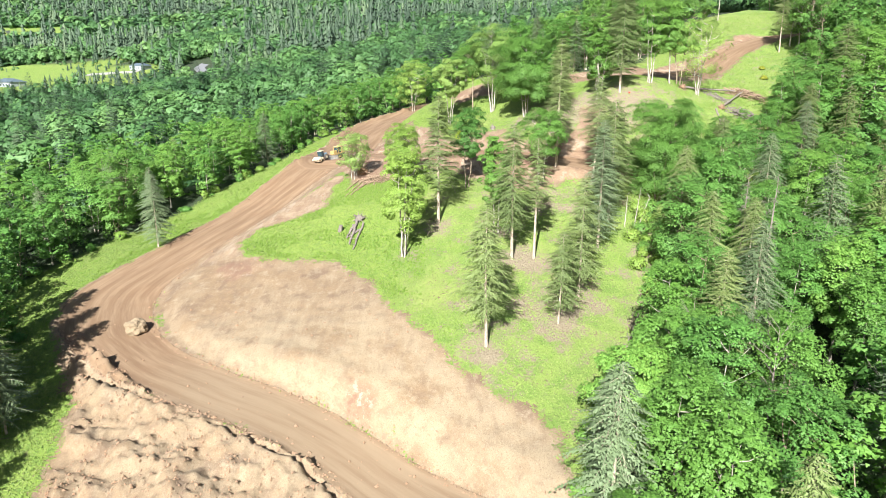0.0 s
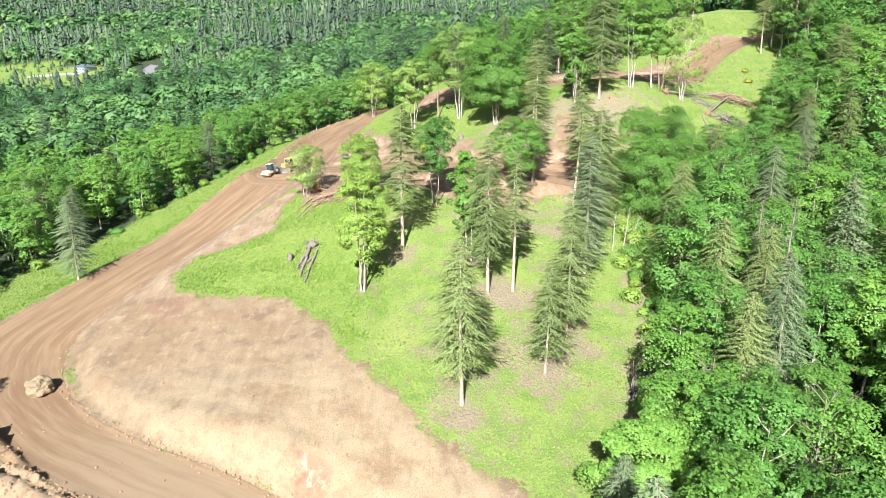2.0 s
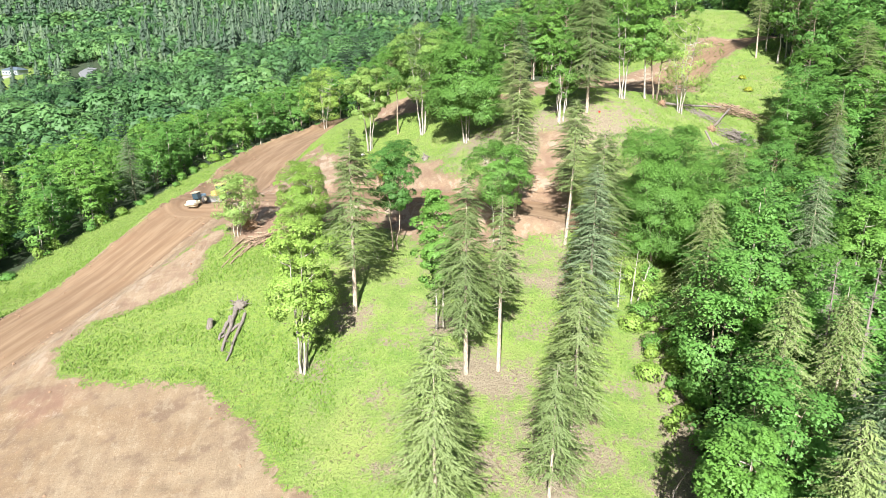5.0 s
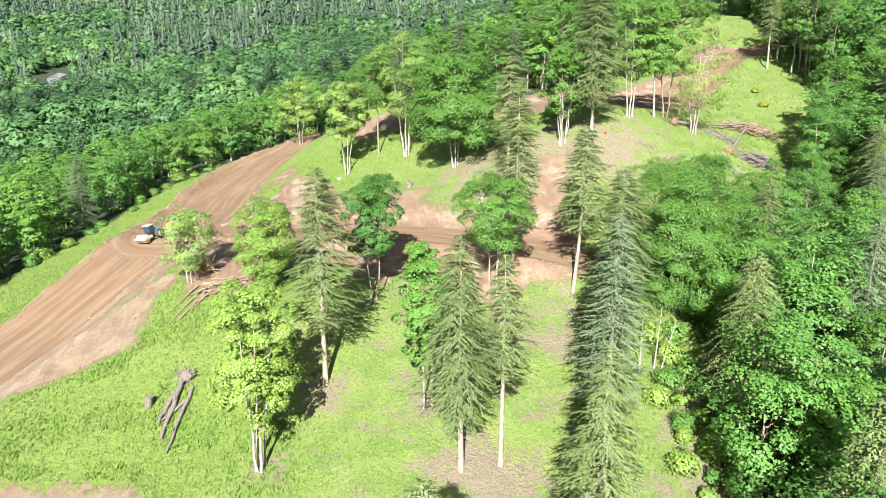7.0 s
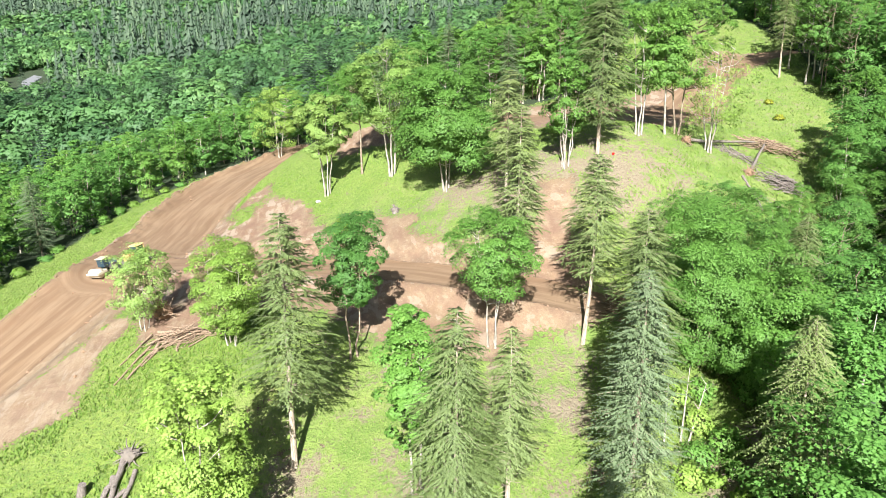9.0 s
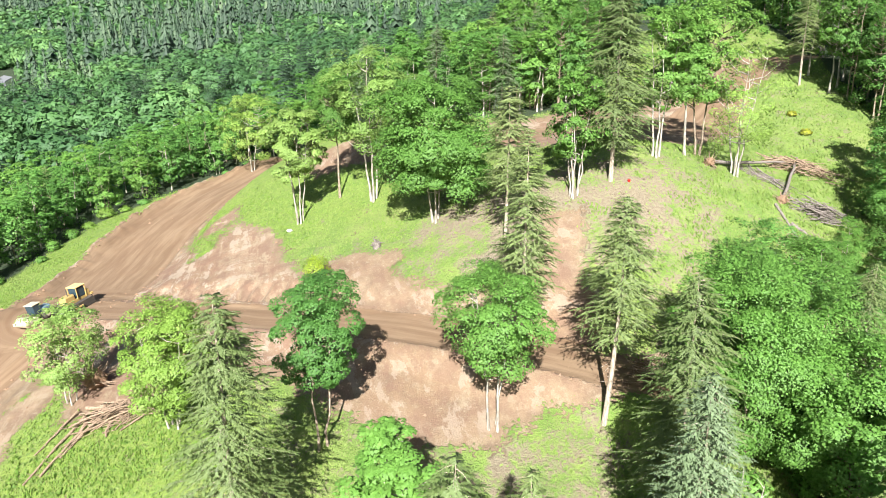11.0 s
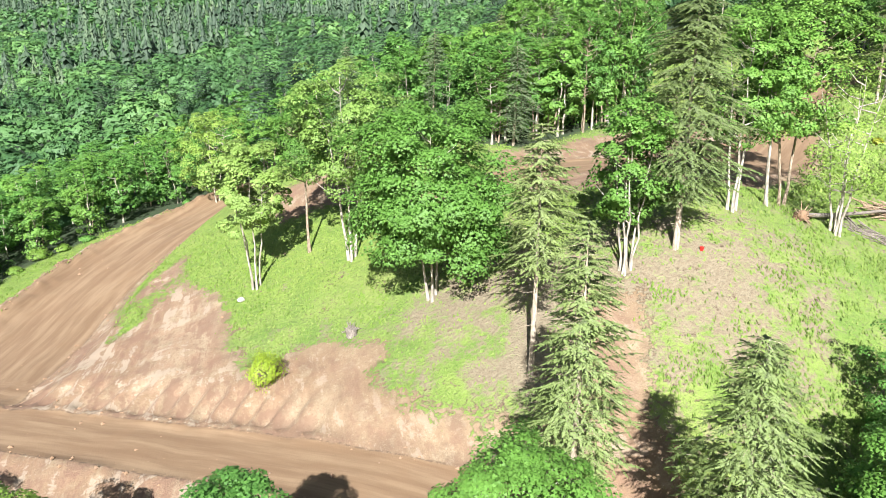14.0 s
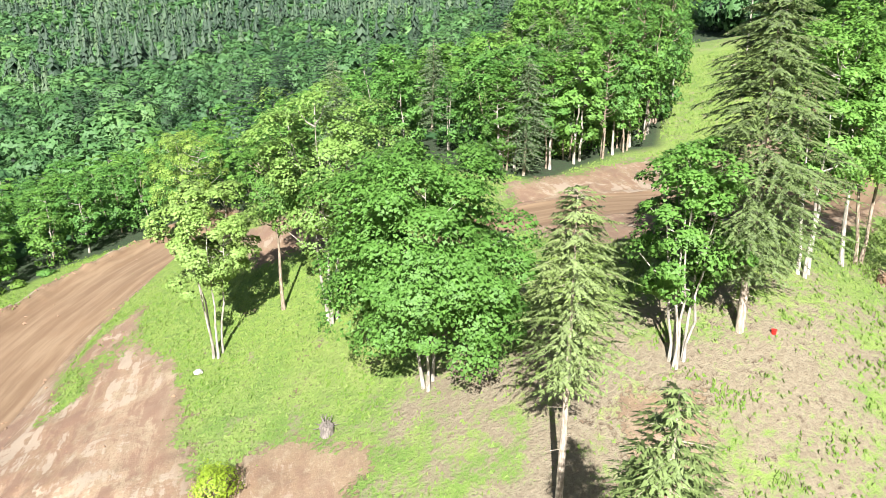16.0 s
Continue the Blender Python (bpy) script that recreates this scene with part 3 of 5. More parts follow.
def sheet(name, pick, label):
    q = quads[pick]
    used, back = np.unique(q, return_inverse=True)
    b = Build()
    b.add(verts[used], back.reshape(-1, 4))
    me = b.mesh(name, GROUND, smooth=True)
    for k, v in COVER.items():
        me.attributes.new(k, "FLOAT", "POINT").data.foreach_set("value", v[used].astype(np.float32))
    return tagged(link(name, me), label, "ground", kind="structure")


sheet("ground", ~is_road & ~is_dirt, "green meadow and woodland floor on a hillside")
sheet("bare_earth", is_dirt & ~is_road, "freshly graded tan and reddish bare earth slope")
sheet("road", is_road, "unpaved reddish brown haul road with wheel marks")


# ---- trees ----
def broadleaf_meshes(seed, h, w, base, clumps, per, size, leaf, wood, stems=1, lean=0.06, thin=0.0, sides=4, limbs=22):
    """Trunk and crown of a broadleaf tree h high and w wide, crown from base."""
    rng = np.random.default_rng(seed)
    crown, trunk = Build(), Build()
    ch = h - base
    feet = []
    for s in range(stems):
        a = 2 * math.pi * s / max(stems, 1) + rng.uniform(0, 1)
        r0 = 0.0 if stems == 1 else 0.45
        off = np.array([math.cos(a), math.sin(a)])
        top = off * (w * 0.22 if stems > 1 else 0) + rng.normal(0, lean * h * 0.4, 2)
        ts = np.linspace(0, 1, 9)
        pts = np.stack([off[0] * r0 + top[0] * ts**1.4, off[1] * r0 + top[1] * ts**1.4, ts * h * 0.9 - 0.4], 1)
        pts[1:-1, :2] += rng.normal(0, 0.10, (7, 2))
        rad = (0.0105 * h if stems == 1 else 0.0078 * h) * (1 - 0.85 * ts)
        rad[0] *= 1.35
        tube(trunk, pts, rad, 7)
        feet.append(pts)
    t = rng.uniform(0, 1, clumps) ** 0.9
    ang = rng.uniform(0, 2 * np.pi, clumps)
    prof = np.sqrt(np.clip(1 - ((t - 0.42) / 0.62) ** 2, 0.04, 1)) * (1 + 0.22 * np.sin(ang * 2 + seed) + 0.14 * np.sin(ang * 5 + seed * 2.1 + t * 6))
    rr = prof * (w / 2 - 0.08 * w) * np.sqrt(rng.uniform(0.22, 1, clumps))
    axis = np.array([np.interp(t[i] * ch + base, feet[i % stems][:, 2], feet[i % stems][:, 0]) for i in range(clumps)]), np.array([np.interp(t[i] * ch + base, feet[i % stems][:, 2], feet[i % stems][:, 1]) for i in range(clumps)])
    cen = np.stack([axis[0] * 0.7 + rr * np.cos(ang), axis[1] * 0.7 + rr * np.sin(ang), base + t * ch * 0.93 + rng.normal(0, 0.25, clumps)], 1)
    for i in range(0, clumps, max(1, clumps // limbs)):
        st = feet[i % stems]
        z0 = max(base * 0.75, cen[i, 2] - 0.35 * rr[i] - 0.7)
        p0 = np.array([np.interp(z0, st[:, 2], st[:, 0]), np.interp(z0, st[:, 2], st[:, 1]), z0])
        mid = (p0 + cen[i]) / 2 + [0, 0, -0.15 * rr[i]]
        tube(trunk, [p0, mid, cen[i]], [0.0045 * h, 0.003 * h, 0.001 * h], 4)
    cs = (0.32 + w * 0.068) * rng.uniform(0.7, 1.4, clumps)
    d = unit(rng.normal(size=(clumps, per, 3)) * [1, 1, 0.8] + [0, 0, 0.45])
    mid = np.array([0, 0, base + ch * 0.35])
    outward = unit(cen - mid)[:, None]
    d = unit(d + 0.55 * outward)
    pos = cen[:, None] + d * (cs[:, None] * rng.uniform(0.7, 1.06, (clumps, per)))[..., None] * [1.15, 1.15, 0.85]
    nor = unit(d * 0.55 + outward * 0.45 + [0, 0, 0.75] + rng.normal(0, 0.5, d.shape))
    lobe = unit(d * 0.9 + outward * 0.5 + [0, 0, 0.3])
    pos, nor, lobe = pos.reshape(-1, 3), nor.reshape(-1, 3), lobe.reshape(-1, 3)
    if thin:
        keep = rng.uniform(size=len(pos)) > thin
        pos, nor, lobe = pos[keep], nor[keep], lobe[keep]
    leaves(crown, rng, pos, nor, size, sides=sides, lobe=lobe)
    return trunk.mesh("trunk", wood, True), crown.mesh("crown", leaf)


def conifer_meshes(seed, h, w, base, leaf, wood, whorl=0.5, droop=0.45, gaps=0.1, step=0.3, stubs=0, long=0.72, subs=0):
    """Trunk and crown of a fir: boughs that droop, each a flat feather of twigs, with side sprays where subs is set."""
    rng = np.random.default_rng(seed)
    crown, trunk = Build(), Build()
    ts = np.linspace(0, 1, 10)
    bend = rng.normal(0, 0.012 * h, 2)
    px, py = bend[0] * np.sin(ts * 2.2), bend[1] * np.sin(ts * 1.7)
    tube(trunk, np.stack([px, py, ts * h - 0.4], 1), 0.0125 * h * (1.02 - ts) + 0.015, 8)
    for _ in range(stubs):
        z, a = rng.uniform(base * 0.45, base), rng.uniform(0, 6.3)
        tube(trunk, [(0, 0, z), (0.9 * math.cos(a), 0.9 * math.sin(a), z - 0.2)], [0.03, 0.008], 3)
    z, faces, wild, lobes = base, [], rng.uniform(0.3, 0.45), []
    lop = rng.uniform(0, 6.3)

    def feather(ax, along, across, reach, lobe):
        """Twigs to both sides of the axis, longest before its middle."""
        m = len(ax)
        s = np.linspace(0.05, 1, m)
        wide_at = (reach * np.sin(np.pi * (0.18 + 0.8 * s)) ** 0.8 + 0.07)[:, None]
        pitch = np.linalg.norm(ax[-1] - ax[0]) / max(m - 1, 1)
        for sg in (-1, 1):
            d = unit(along * rng.uniform(0.45, 0.8) + across * sg * 0.85 + np.array([0, 0, -0.42]) + rng.normal(0, 0.2, (m, 3)))
            wide = along * pitch * 0.72 + rng.normal(0, 0.05, (m, 3))
            faces.append(np.stack([ax - wide * 0.5, ax + wide * 0.5 + [0, 0, 0.03], ax + d * wide_at * rng.uniform(0.7, 1.25, (m, 1))], 1))
            lobes.append(np.broadcast_to(unit(lobe + across * sg * 0.25), (m, 3)))
        faces.append(np.stack([ax[-1] - across * 0.07, ax[-1] + across * 0.07, ax[-1] + along * 0.3 + [0, 0, -0.1]])[None])
        lobes.append(unit(lobe)[None])

    while z < h - 0.2:
        f = (z - base) / (h - base)
        reach = (w / 2) * min(1.0, (1 - f) ** 0.6 * 1.12 + 0.03) * (0.5 + 0.5 * min(1, f / 0.15))
        cx, cy = np.interp(z, ts * h, px), np.interp(z, ts * h, py)
        a0 = rng.uniform(0, 6.3)
        k = int(rng.integers(5, 8))
        for j in range(k):
            if rng.uniform() < gaps:
                continue
            a = a0 + 2 * math.pi * j / k + rng.normal(0, 0.25)
            r = reach * rng.uniform(1 - wild, 1 + wild * 0.6) * (1 + 0.12 * math.sin(a - lop))
            dirn, sidev = np.array([math.cos(a), math.sin(a), 0]), np.array([-math.sin(a), math.cos(a), 0])
            lift, fall = rng.uniform(0.05, 0.35), droop * rng.uniform(0.7, 1.4)
            m = max(3, int(r / step))
            s = np.linspace(0.08, 0.98, m)
            ax = np.stack([cx + dirn[0] * r * s, cy + dirn[1] * r * s, z + r * (lift * s - fall * s**2)], 1)
            if j < 3 and r > 0.8:
                tube(trunk, ax[[0, m // 2, -1]], [0.04, 0.026, 0.008], 3)
            lobe = dirn * 0.8 + np.array([0, 0, 0.75])
            feather(ax, dirn, sidev, min(0.22 * r + 0.14, long), lobe)
            for q in range(subs if r > 1.2 else 0):
                at, sg = 0.22 + 0.55 * q / max(subs - 1, 1) + rng.uniform(-0.06, 0.06), (-1, 1)[q % 2]
                p0 = np.array([np.interp(at, s, ax[:, c]) for c in range(3)])
                turn = rng.uniform(0.6, 0.95)
                go, over = dirn * math.cos(turn) + sidev * sg * math.sin(turn), sidev * math.cos(turn) - dirn * sg * math.sin(turn)
                l = r * (0.5 - 0.38 * at) * rng.uniform(0.75, 1.15)
                t2 = np.linspace(0, 1, max(3, int(l / step)))[:, None]
                feather(p0 + go * l * t2 + np.array([0, 0, -1.0]) * l * 0.45 * t2**1.5, go, over, min(0.2 * l + 0.12, long * 0.7), lobe)
        z += whorl * rng.uniform(0.75, 1.25) * (1 - 0.5 * f)
    faces = np.concatenate(faces)
    crown.add(faces, np.arange(3 * len(faces)).reshape(-1, 3), None, np.repeat(np.concatenate(lobes), 3, axis=0) * 0.7)
    return trunk.mesh("trunk", wood, True), crown.mesh("crown", leaf)


def tree(name, meshes, x, y, label, scale=(1, 1, 1), turn=0.0, group="", category="tree"):
    thing = new(name)
    for pname, me in zip(("trunk", "crown"), meshes):
        link(pname, me, thing)
    thing.matrix_basis = pose(x, y, height(x, y), 0, 0, turn) @ Matrix.Diagonal((*scale, 1))
    return tagged(thing, label, category, group)


FIR_LABEL = "tall fir with drooping grey-green boughs and bare lower trunk"
# single trees on the meadow and the ridge: x, y, height, width, crown base, seed
for k, (x, y, h, w, base, fall) in enumerate([(5.9, 86.1, 20, 8.6, 5.2, 0.5), (11.2, 107, 21.8, 8.6, 5.5, 0.6), (14.8, 107.2, 19.8, 5.4, 8.5, 0.5), (16.4, 91, 13.8, 6.8, 2.6, 0.45), (20.5, 98, 18.4, 8, 2.6, 0.55), (-0.8, 119.4, 22.5, 8.8, 6.5, 0.35), (24.9, 150.9, 19.4, 7.6, 8.0, 0.3), (22.5, 135.9, 21.6, 7.0, 6.5, 0.35), (28.6, 130.3, 20.2, 8.4, 7.6, 0.4), (29.6, 119.6, 21.5, 9.4, 3.5, 0.4), (39.6, 157.6, 23, 11.5, 4.5, 0.45)]):
    tree("fir_tree", conifer_meshes(100 + k, h, w, base, NEEDLE, BARK, 0.5 if w < 11 else 0.42, fall * 0.6, 0.12 if w < 11 else 0.06, 0.085, 8, 0.2 if w < 11 else 0.26, 6), x, y, FIR_LABEL, group="firs on the meadow")
tree("fir_tree", conifer_meshes(130, 21.5, 8, 2.0, NEEDLE_BLUE, BARK, 0.42, 0.2, 0.08, 0.16, 0, 0.28, 4), 26, 111, "bluish green fir with stiff upswept boughs", group="firs on the meadow")
tree("fir_tree", conifer_meshes(131, 14.5, 7.5, 1.2, NEEDLE_BLUE, BARK, 0.42, 0.4, 0.1, 0.2), -55, 127.5, "grey-green fir beside the haul road", group="firs by the road")
for k, (x, y, h, w) in enumerate([(-52.5, 73, 12, 7), (-57.5, 76.5, 20, 10), (-65, 86, 22, 10), (-54.5, 66, 20, 10), (-61.5, 70.5, 24, 10), (-68, 79, 20, 9), (-60.5, 82, 19, 9), (-57, 60, 22, 10), (-53.5, 46, 21, 10), (-51, 38, 20, 10), (-58, 52, 22, 10), (-56, 40, 22, 10), (-48, 32, 21, 10), (-45, 26, 21, 10), (-61, 46, 23, 10)]):
    tree("fir_tree", conifer_meshes(134 + k, h, w, 1.5, NEEDLE_BLUE if k == 0 else NEEDLE, BARK, 0.42, 0.3), x, y, "dense grey-green fir beside the road bend", group="firs by the road")
tree("fir_tree", conifer_meshes(140, 13, 5.6, 1.0, NEEDLE_BLUE, BARK, 0.4, 0.25, 0.08, 0.15, 0, 0.26, 4), 17.2, 62.5, "grey-blue fir at the wood's edge", group="firs at the wood's edge")
tree("fir_tree", conifer_meshes(141, 15, 7.5, 2.0, NEEDLE, BARK, 0.4, 0.4, 0.1, 0.15, 0, 0.26, 4), 53, 130, "grey-green fir at the wood's edge", group="firs at the wood's edge")
tree("fir_tree", conifer_meshes(133, 18, 7.5, 6, NEEDLE, BARK, 0.5, 0.4, 0.1, 0.22, 6, 0.35, 3), 93.9, 199.4, "fir with a bare trunk on the grassy top", group="firs on the ridge")

for x, y, h, w, base, leaf, wood, stems, label, seed, cl, per, thin in [
    (-6.5, 110.5, 17.8, 7.4, 5.0, LEAF_YOUNG, BARK_PALE, 4, "pale-stemmed alder clump with light green leaves", 1, 90, 34, 0.1),
    (4.7, 131.6, 15.3, 6.5, 6.5, LEAF_DARK, BARK_DARK, 2, "slender dark green broadleaf tree on bare earth edge", 2, 70, 38, 0.0),
    (9.1, 114.6, 17, 6.2, 5.5, LEAF, BARK_PALE, 2, "slender green maple on the meadow", 3, 70, 38, 0.05),
    (19.1, 131.3, 14.4, 9.8, 6.0, LEAF, BARK_PALE, 4, "round-crowned maple with several pale stems", 4, 76, 38, 0.25),
    (-8.1, 137.3, 11.5, 8.4, 2.5, LEAF_YOUNG, BARK_PALE, 4, "bushy alder beside the log pile", 5, 90, 36, 0.15),
    (-19.0, 144.6, 9.6, 8.0, 2.5, LEAF_PALE, BARK_PALE, 3, "thin yellow-green sapling clump beside the road", 6, 70, 26, 0.45),
    (2.0, 180.3, 16.4, 8.6, 7.0, LEAF_PALE, BARK_PALE, 4, "alder clump with yellow-green crown and white stems", 7, 90, 36, 0.05),
    (7.9, 184.3, 18.2, 7.2, 9.0, LEAF, BARK_DARK, 1, "thin open-crowned tree on the ridge", 8, 60, 32, 0.35),
    (12.7, 178.8, 21.5, 12.5, 7.5, LEAF_PALE, BARK_PALE, 3, "flowering maple with yellow-green crown", 9, 110, 36, 0.0),
    (19.5, 164.3, 17.6, 14.4, 4.2, LEAF, BARK_PALE, 3, "large dense bright green maple on the ridge", 10, 230, 52, 0.0),
    (34.7, 156.7, 14.8, 7.4, 4.5, LEAF, BARK_PALE, 6, "clump of white-stemmed alders with green leaves", 11, 80, 34, 0.2),
    (47.6, 162.4, 18.6, 8.0, 6.5, LEAF, BARK_PALE, 3, "open white-stemmed alder on the ridge edge", 12, 80, 30, 0.25),
    (52.9, 164.9, 18.5, 8.2, 8.0, LEAF, BARK_PALE, 1, "tall maple with one leaning pale stem", 13, 80, 38, 0.1),
    (55.4, 165.9, 20.8, 11.5, 8.0, LEAF, BARK_DARK, 2, "tall maple with leaning dark stems", 21, 120, 40, 0.05),
    (58.6, 162.0, 17.0, 10.6, 4.5, LEAF_YOUNG, BARK_PALE, 4, "sparse alder clump beside felled trunks", 14, 60, 24, 0.5),
    (-10, 236, 16.5, 11, 3, LEAF_YOUNG, BARK_PALE, 3, "yellow-green tree at the wood's edge", 15, 90, 32, 0.15),
    (40.5, 127, 18.5, 13, 1.5, LEAF, BARK_DARK, 2, "broad bright green maple at the wood's edge", 16, 190, 46, 0.0),
    (46, 121, 15, 12, 1.5, LEAF, BARK_DARK, 2, "broad bright green maple at the wood's edge", 17, 150, 44, 0.0),
    (-74, 153, 17, 14, 1.0, LEAF, BARK_DARK, 2, "broad rounded maple at the wood's edge", 18, 160, 26, 0.0),
    (20.5, 68, 13, 10, 1.0, LEAF, BARK_DARK, 2, "bright green maple at the wood's edge", 19, 130, 50, 0.0),
    (28, 71, 15, 11, 1.0, LEAF, BARK_DARK, 2, "bright green maple with pale twigs", 20, 150, 50, 0.0),
]:
    fine = 1.45 if 125 < y < 140 and -10 < x < 43 else 1.35 if thin > 0.25 else 1.1 if 105 < y < 125 else 0.95
    tree("maple_tree" if "maple" in label else "alder_tree", broadleaf_meshes(seed, h, w * (0.8 if w < 10.5 else 1), base, int(cl * 1.4 * fine * (0.72 if w > 10.5 else 0.9)), int(per * 3.9 * fine * (1.3 if w > 10.5 else 1.1)), 0.262 / fine, leaf, wood, stems, thin=thin * 0.8, sides=3), x, y, label, group="single broadleaf trees")

# ---- woods ----
LEAF_SET = (LEAF, LEAF_DARK, LEAF_DARK, LEAF, LEAF)
ALDERS = [broadleaf_meshes(40 + k, 19, 8.8, 2 + k, 115, 96, 0.29, LEAF_SET[k], BARK_PALE, 1 + k % 2, sides=3, limbs=10) for k in range(5)]
MAPLES = [broadleaf_meshes(50 + k, 19, 12, 2, 140, 96, 0.31, LEAF_SET[k], BARK_DARK, 2, sides=3, limbs=12) for k in range(3)]
FIRS = [conifer_meshes(60 + k, 22, 9.0, 2 + k, (NEEDLE, NEEDLE, NEEDLE_BLUE, NEEDLE)[k], BARK, 0.5, 0.3 + 0.1 * k, 0.12, 0.25, 0, 0.42, 2) for k in range(4)]
ALDERS_OFF = [broadleaf_meshes(240 + k, 19, 9.2, 1.5 + k * 0.6, 80, 32, 0.58, LEAF_SET[k], BARK_PALE, 1 + k % 2, sides=3, limbs=6) for k in range(5)]
MAPLES_OFF = [broadleaf_meshes(250 + k, 19, 12.5, 1.5, 90, 36, 0.62, LEAF_SET[k], BARK_DARK, 2, sides=3, limbs=6) for k in range(3)]
DEEP = [broadleaf_meshes(270 + k, 18, 10 + k % 2, 1.5, 48, 24, 0.85, LEAF_SET[(0, 4, 1, 2)[k]], BARK_PALE, 1, sides=3, limbs=3) for k in range(4)]
FIRS_OFF = [conifer_meshes(260 + k, 22, 8.5, 1.5, (NEEDLE, NEEDLE_BLUE)[k], BARK, 0.62, 0.42, 0.1, 0.45, 0, 0.75, 2) for k in range(2)]


def scatter(rng, n, xs, ys, gap, ok, taken=()):
    """Places at least gap apart where ok(x, y) holds, and clear of those taken."""
    cell, out = {}, []
    for px, py in taken:
        cell.setdefault((int(px // gap), int(py // gap)), []).append((px, py))
    xx, yy = rng.uniform(*xs, n), rng.uniform(*ys, n)
    good = ok(xx, yy)
    for x, y in zip(xx[good], yy[good]):
        i, j = int(x // gap), int(y // gap)
        if all(math.hypot(x - a, y - b) > gap for di in (-1, 0, 1) for dj in (-1, 0, 1) for a, b in cell.get((i + di, j + dj), ())):
            cell.setdefault((i, j), []).append((x, y))
            out.append((x, y))
    return out


single = [(o.matrix_basis.translation.x, o.matrix_basis.translation.y) for o in scene.objects if o.parent is None and o.type == "EMPTY"]
STEMS = [broadleaf_meshes(80 + k, 20, 6.6, (8.0, 6.0, 4.0)[k], 76, 52, 0.36, (LEAF, LEAF_DARK, LEAF)[k], (BARK_PALE, BARK_DARK, BARK_PALE)[k], 1 + k % 2, 0.05, 0.1, 3, 26) for k in range(3)]
erng = np.random.default_rng(17)
EDGE_LINE = polyline([(33, 202.5, 0), (42, 203.5, 0), (54, 207.5, 0), (63, 218, 0), (72, 232, 0), (79, 255, 0), (85, 282, 0)])
run_ = np.concatenate([[0], np.cumsum(np.hypot(*np.diff(EDGE_LINE[:, :2], axis=0).T))])
for d in np.arange(0, run_[-1], 2.3):
    x, y = (np.interp(d, run_, EDGE_LINE[:, c]) + erng.uniform(-1.4, 1.4) for c in (0, 1))
    tall = 0.62 + 0.36 * min(1.0, d / 26) + erng.uniform(-0.08, 0.08)
    tree("alder_tree", STEMS[int(erng.integers(3))], x, y, "slender alder with bare white stems at the wood's edge", (0.85, 0.85, tall), erng.uniform(0, 360), "white-stemmed alders")
for k, (x, y, tall) in enumerate([(96.4, 194.4, 0.95), (97.3, 190.3, 1.0), (99.2, 186.6, 0.9), (99.5, 196.5, 1.05), (101, 191, 1.0), (98.6, 203.5, 1.0), (103, 199.5, 1.1), (95.5, 181.5, 0.9)]):
    tree("alder_tree", STEMS[k % 3], x, y, "slender alder with bare white stems at the wood's edge", (0.95, 0.95, tall), 61.0 * k, "white-stemmed alders")

rng = np.random.default_rng(7)
east = scatter(rng, 6000, (10, 150), (40, 290), 5.6, lambda x, y: (inside(x, y, WOOD_EAST) > 1.5) & (inside(x, y, WOOD_EAST) < np.where(y < 215, 40, 18)) & (y < 285) & (x < 0.66 * y + 10), single)
west = scatter(rng, 9000, (-130, 95), (55, 300), 5.8, lambda x, y: (inside(x, y, WOOD_WEST) > 1.0) & (inside(x, y, WOOD_WEST) < 27) & (-x < 0.68 * y + 18), single)
for k, (x, y) in enumerate(east + west):
    u, r = rng.uniform(), rng.uniform(0.8, 1.15)
    turn = rng.uniform(0, 360)
    is_east = k < len(east) and y < 165 and float(inside(np.array([x]), np.array([y]), WOOD_EAST)[0]) < (24 if y < 85 else 20 if y < 125 else 9)
    if u < (0.36 if k < len(east) else 0.10):
        m, name, label = FIRS[int(rng.integers(4))] if is_east else FIRS_OFF[int(rng.integers(2))], "fir_tree", "grey-green fir among the woodland trees"
        s = (r * 1.0, r * 1.0, r * (0.95 if is_east else 0.95))
    elif u < 0.68:
        m, name, label = (ALDERS if is_east else ALDERS_OFF)[int(rng.integers(5))], "alder_tree", "leafy green alder in the woodland edge"
        s = (r, r, r * (0.95 if is_east else 1.02))
    else:
        m, name, label = (MAPLES if is_east else MAPLES_OFF)[int(rng.integers(3))], "maple_tree", "broad bright green maple in the woodland"
        s = (r * 0.9, r * 0.9, r * (0.85 if is_east else 0.95))
    if k >= len(east):
        low = 0.66 + 0.32 * float(ease(30, 62, np.float64(x))) * float(ease(185, 215, np.float64(y)))
        s = (s[0] * (0.45 + 0.5 * low), s[1] * (0.45 + 0.5 * low), s[2] * low)
    tree(name, m, x, y, label, s, turn, "woodland trees")


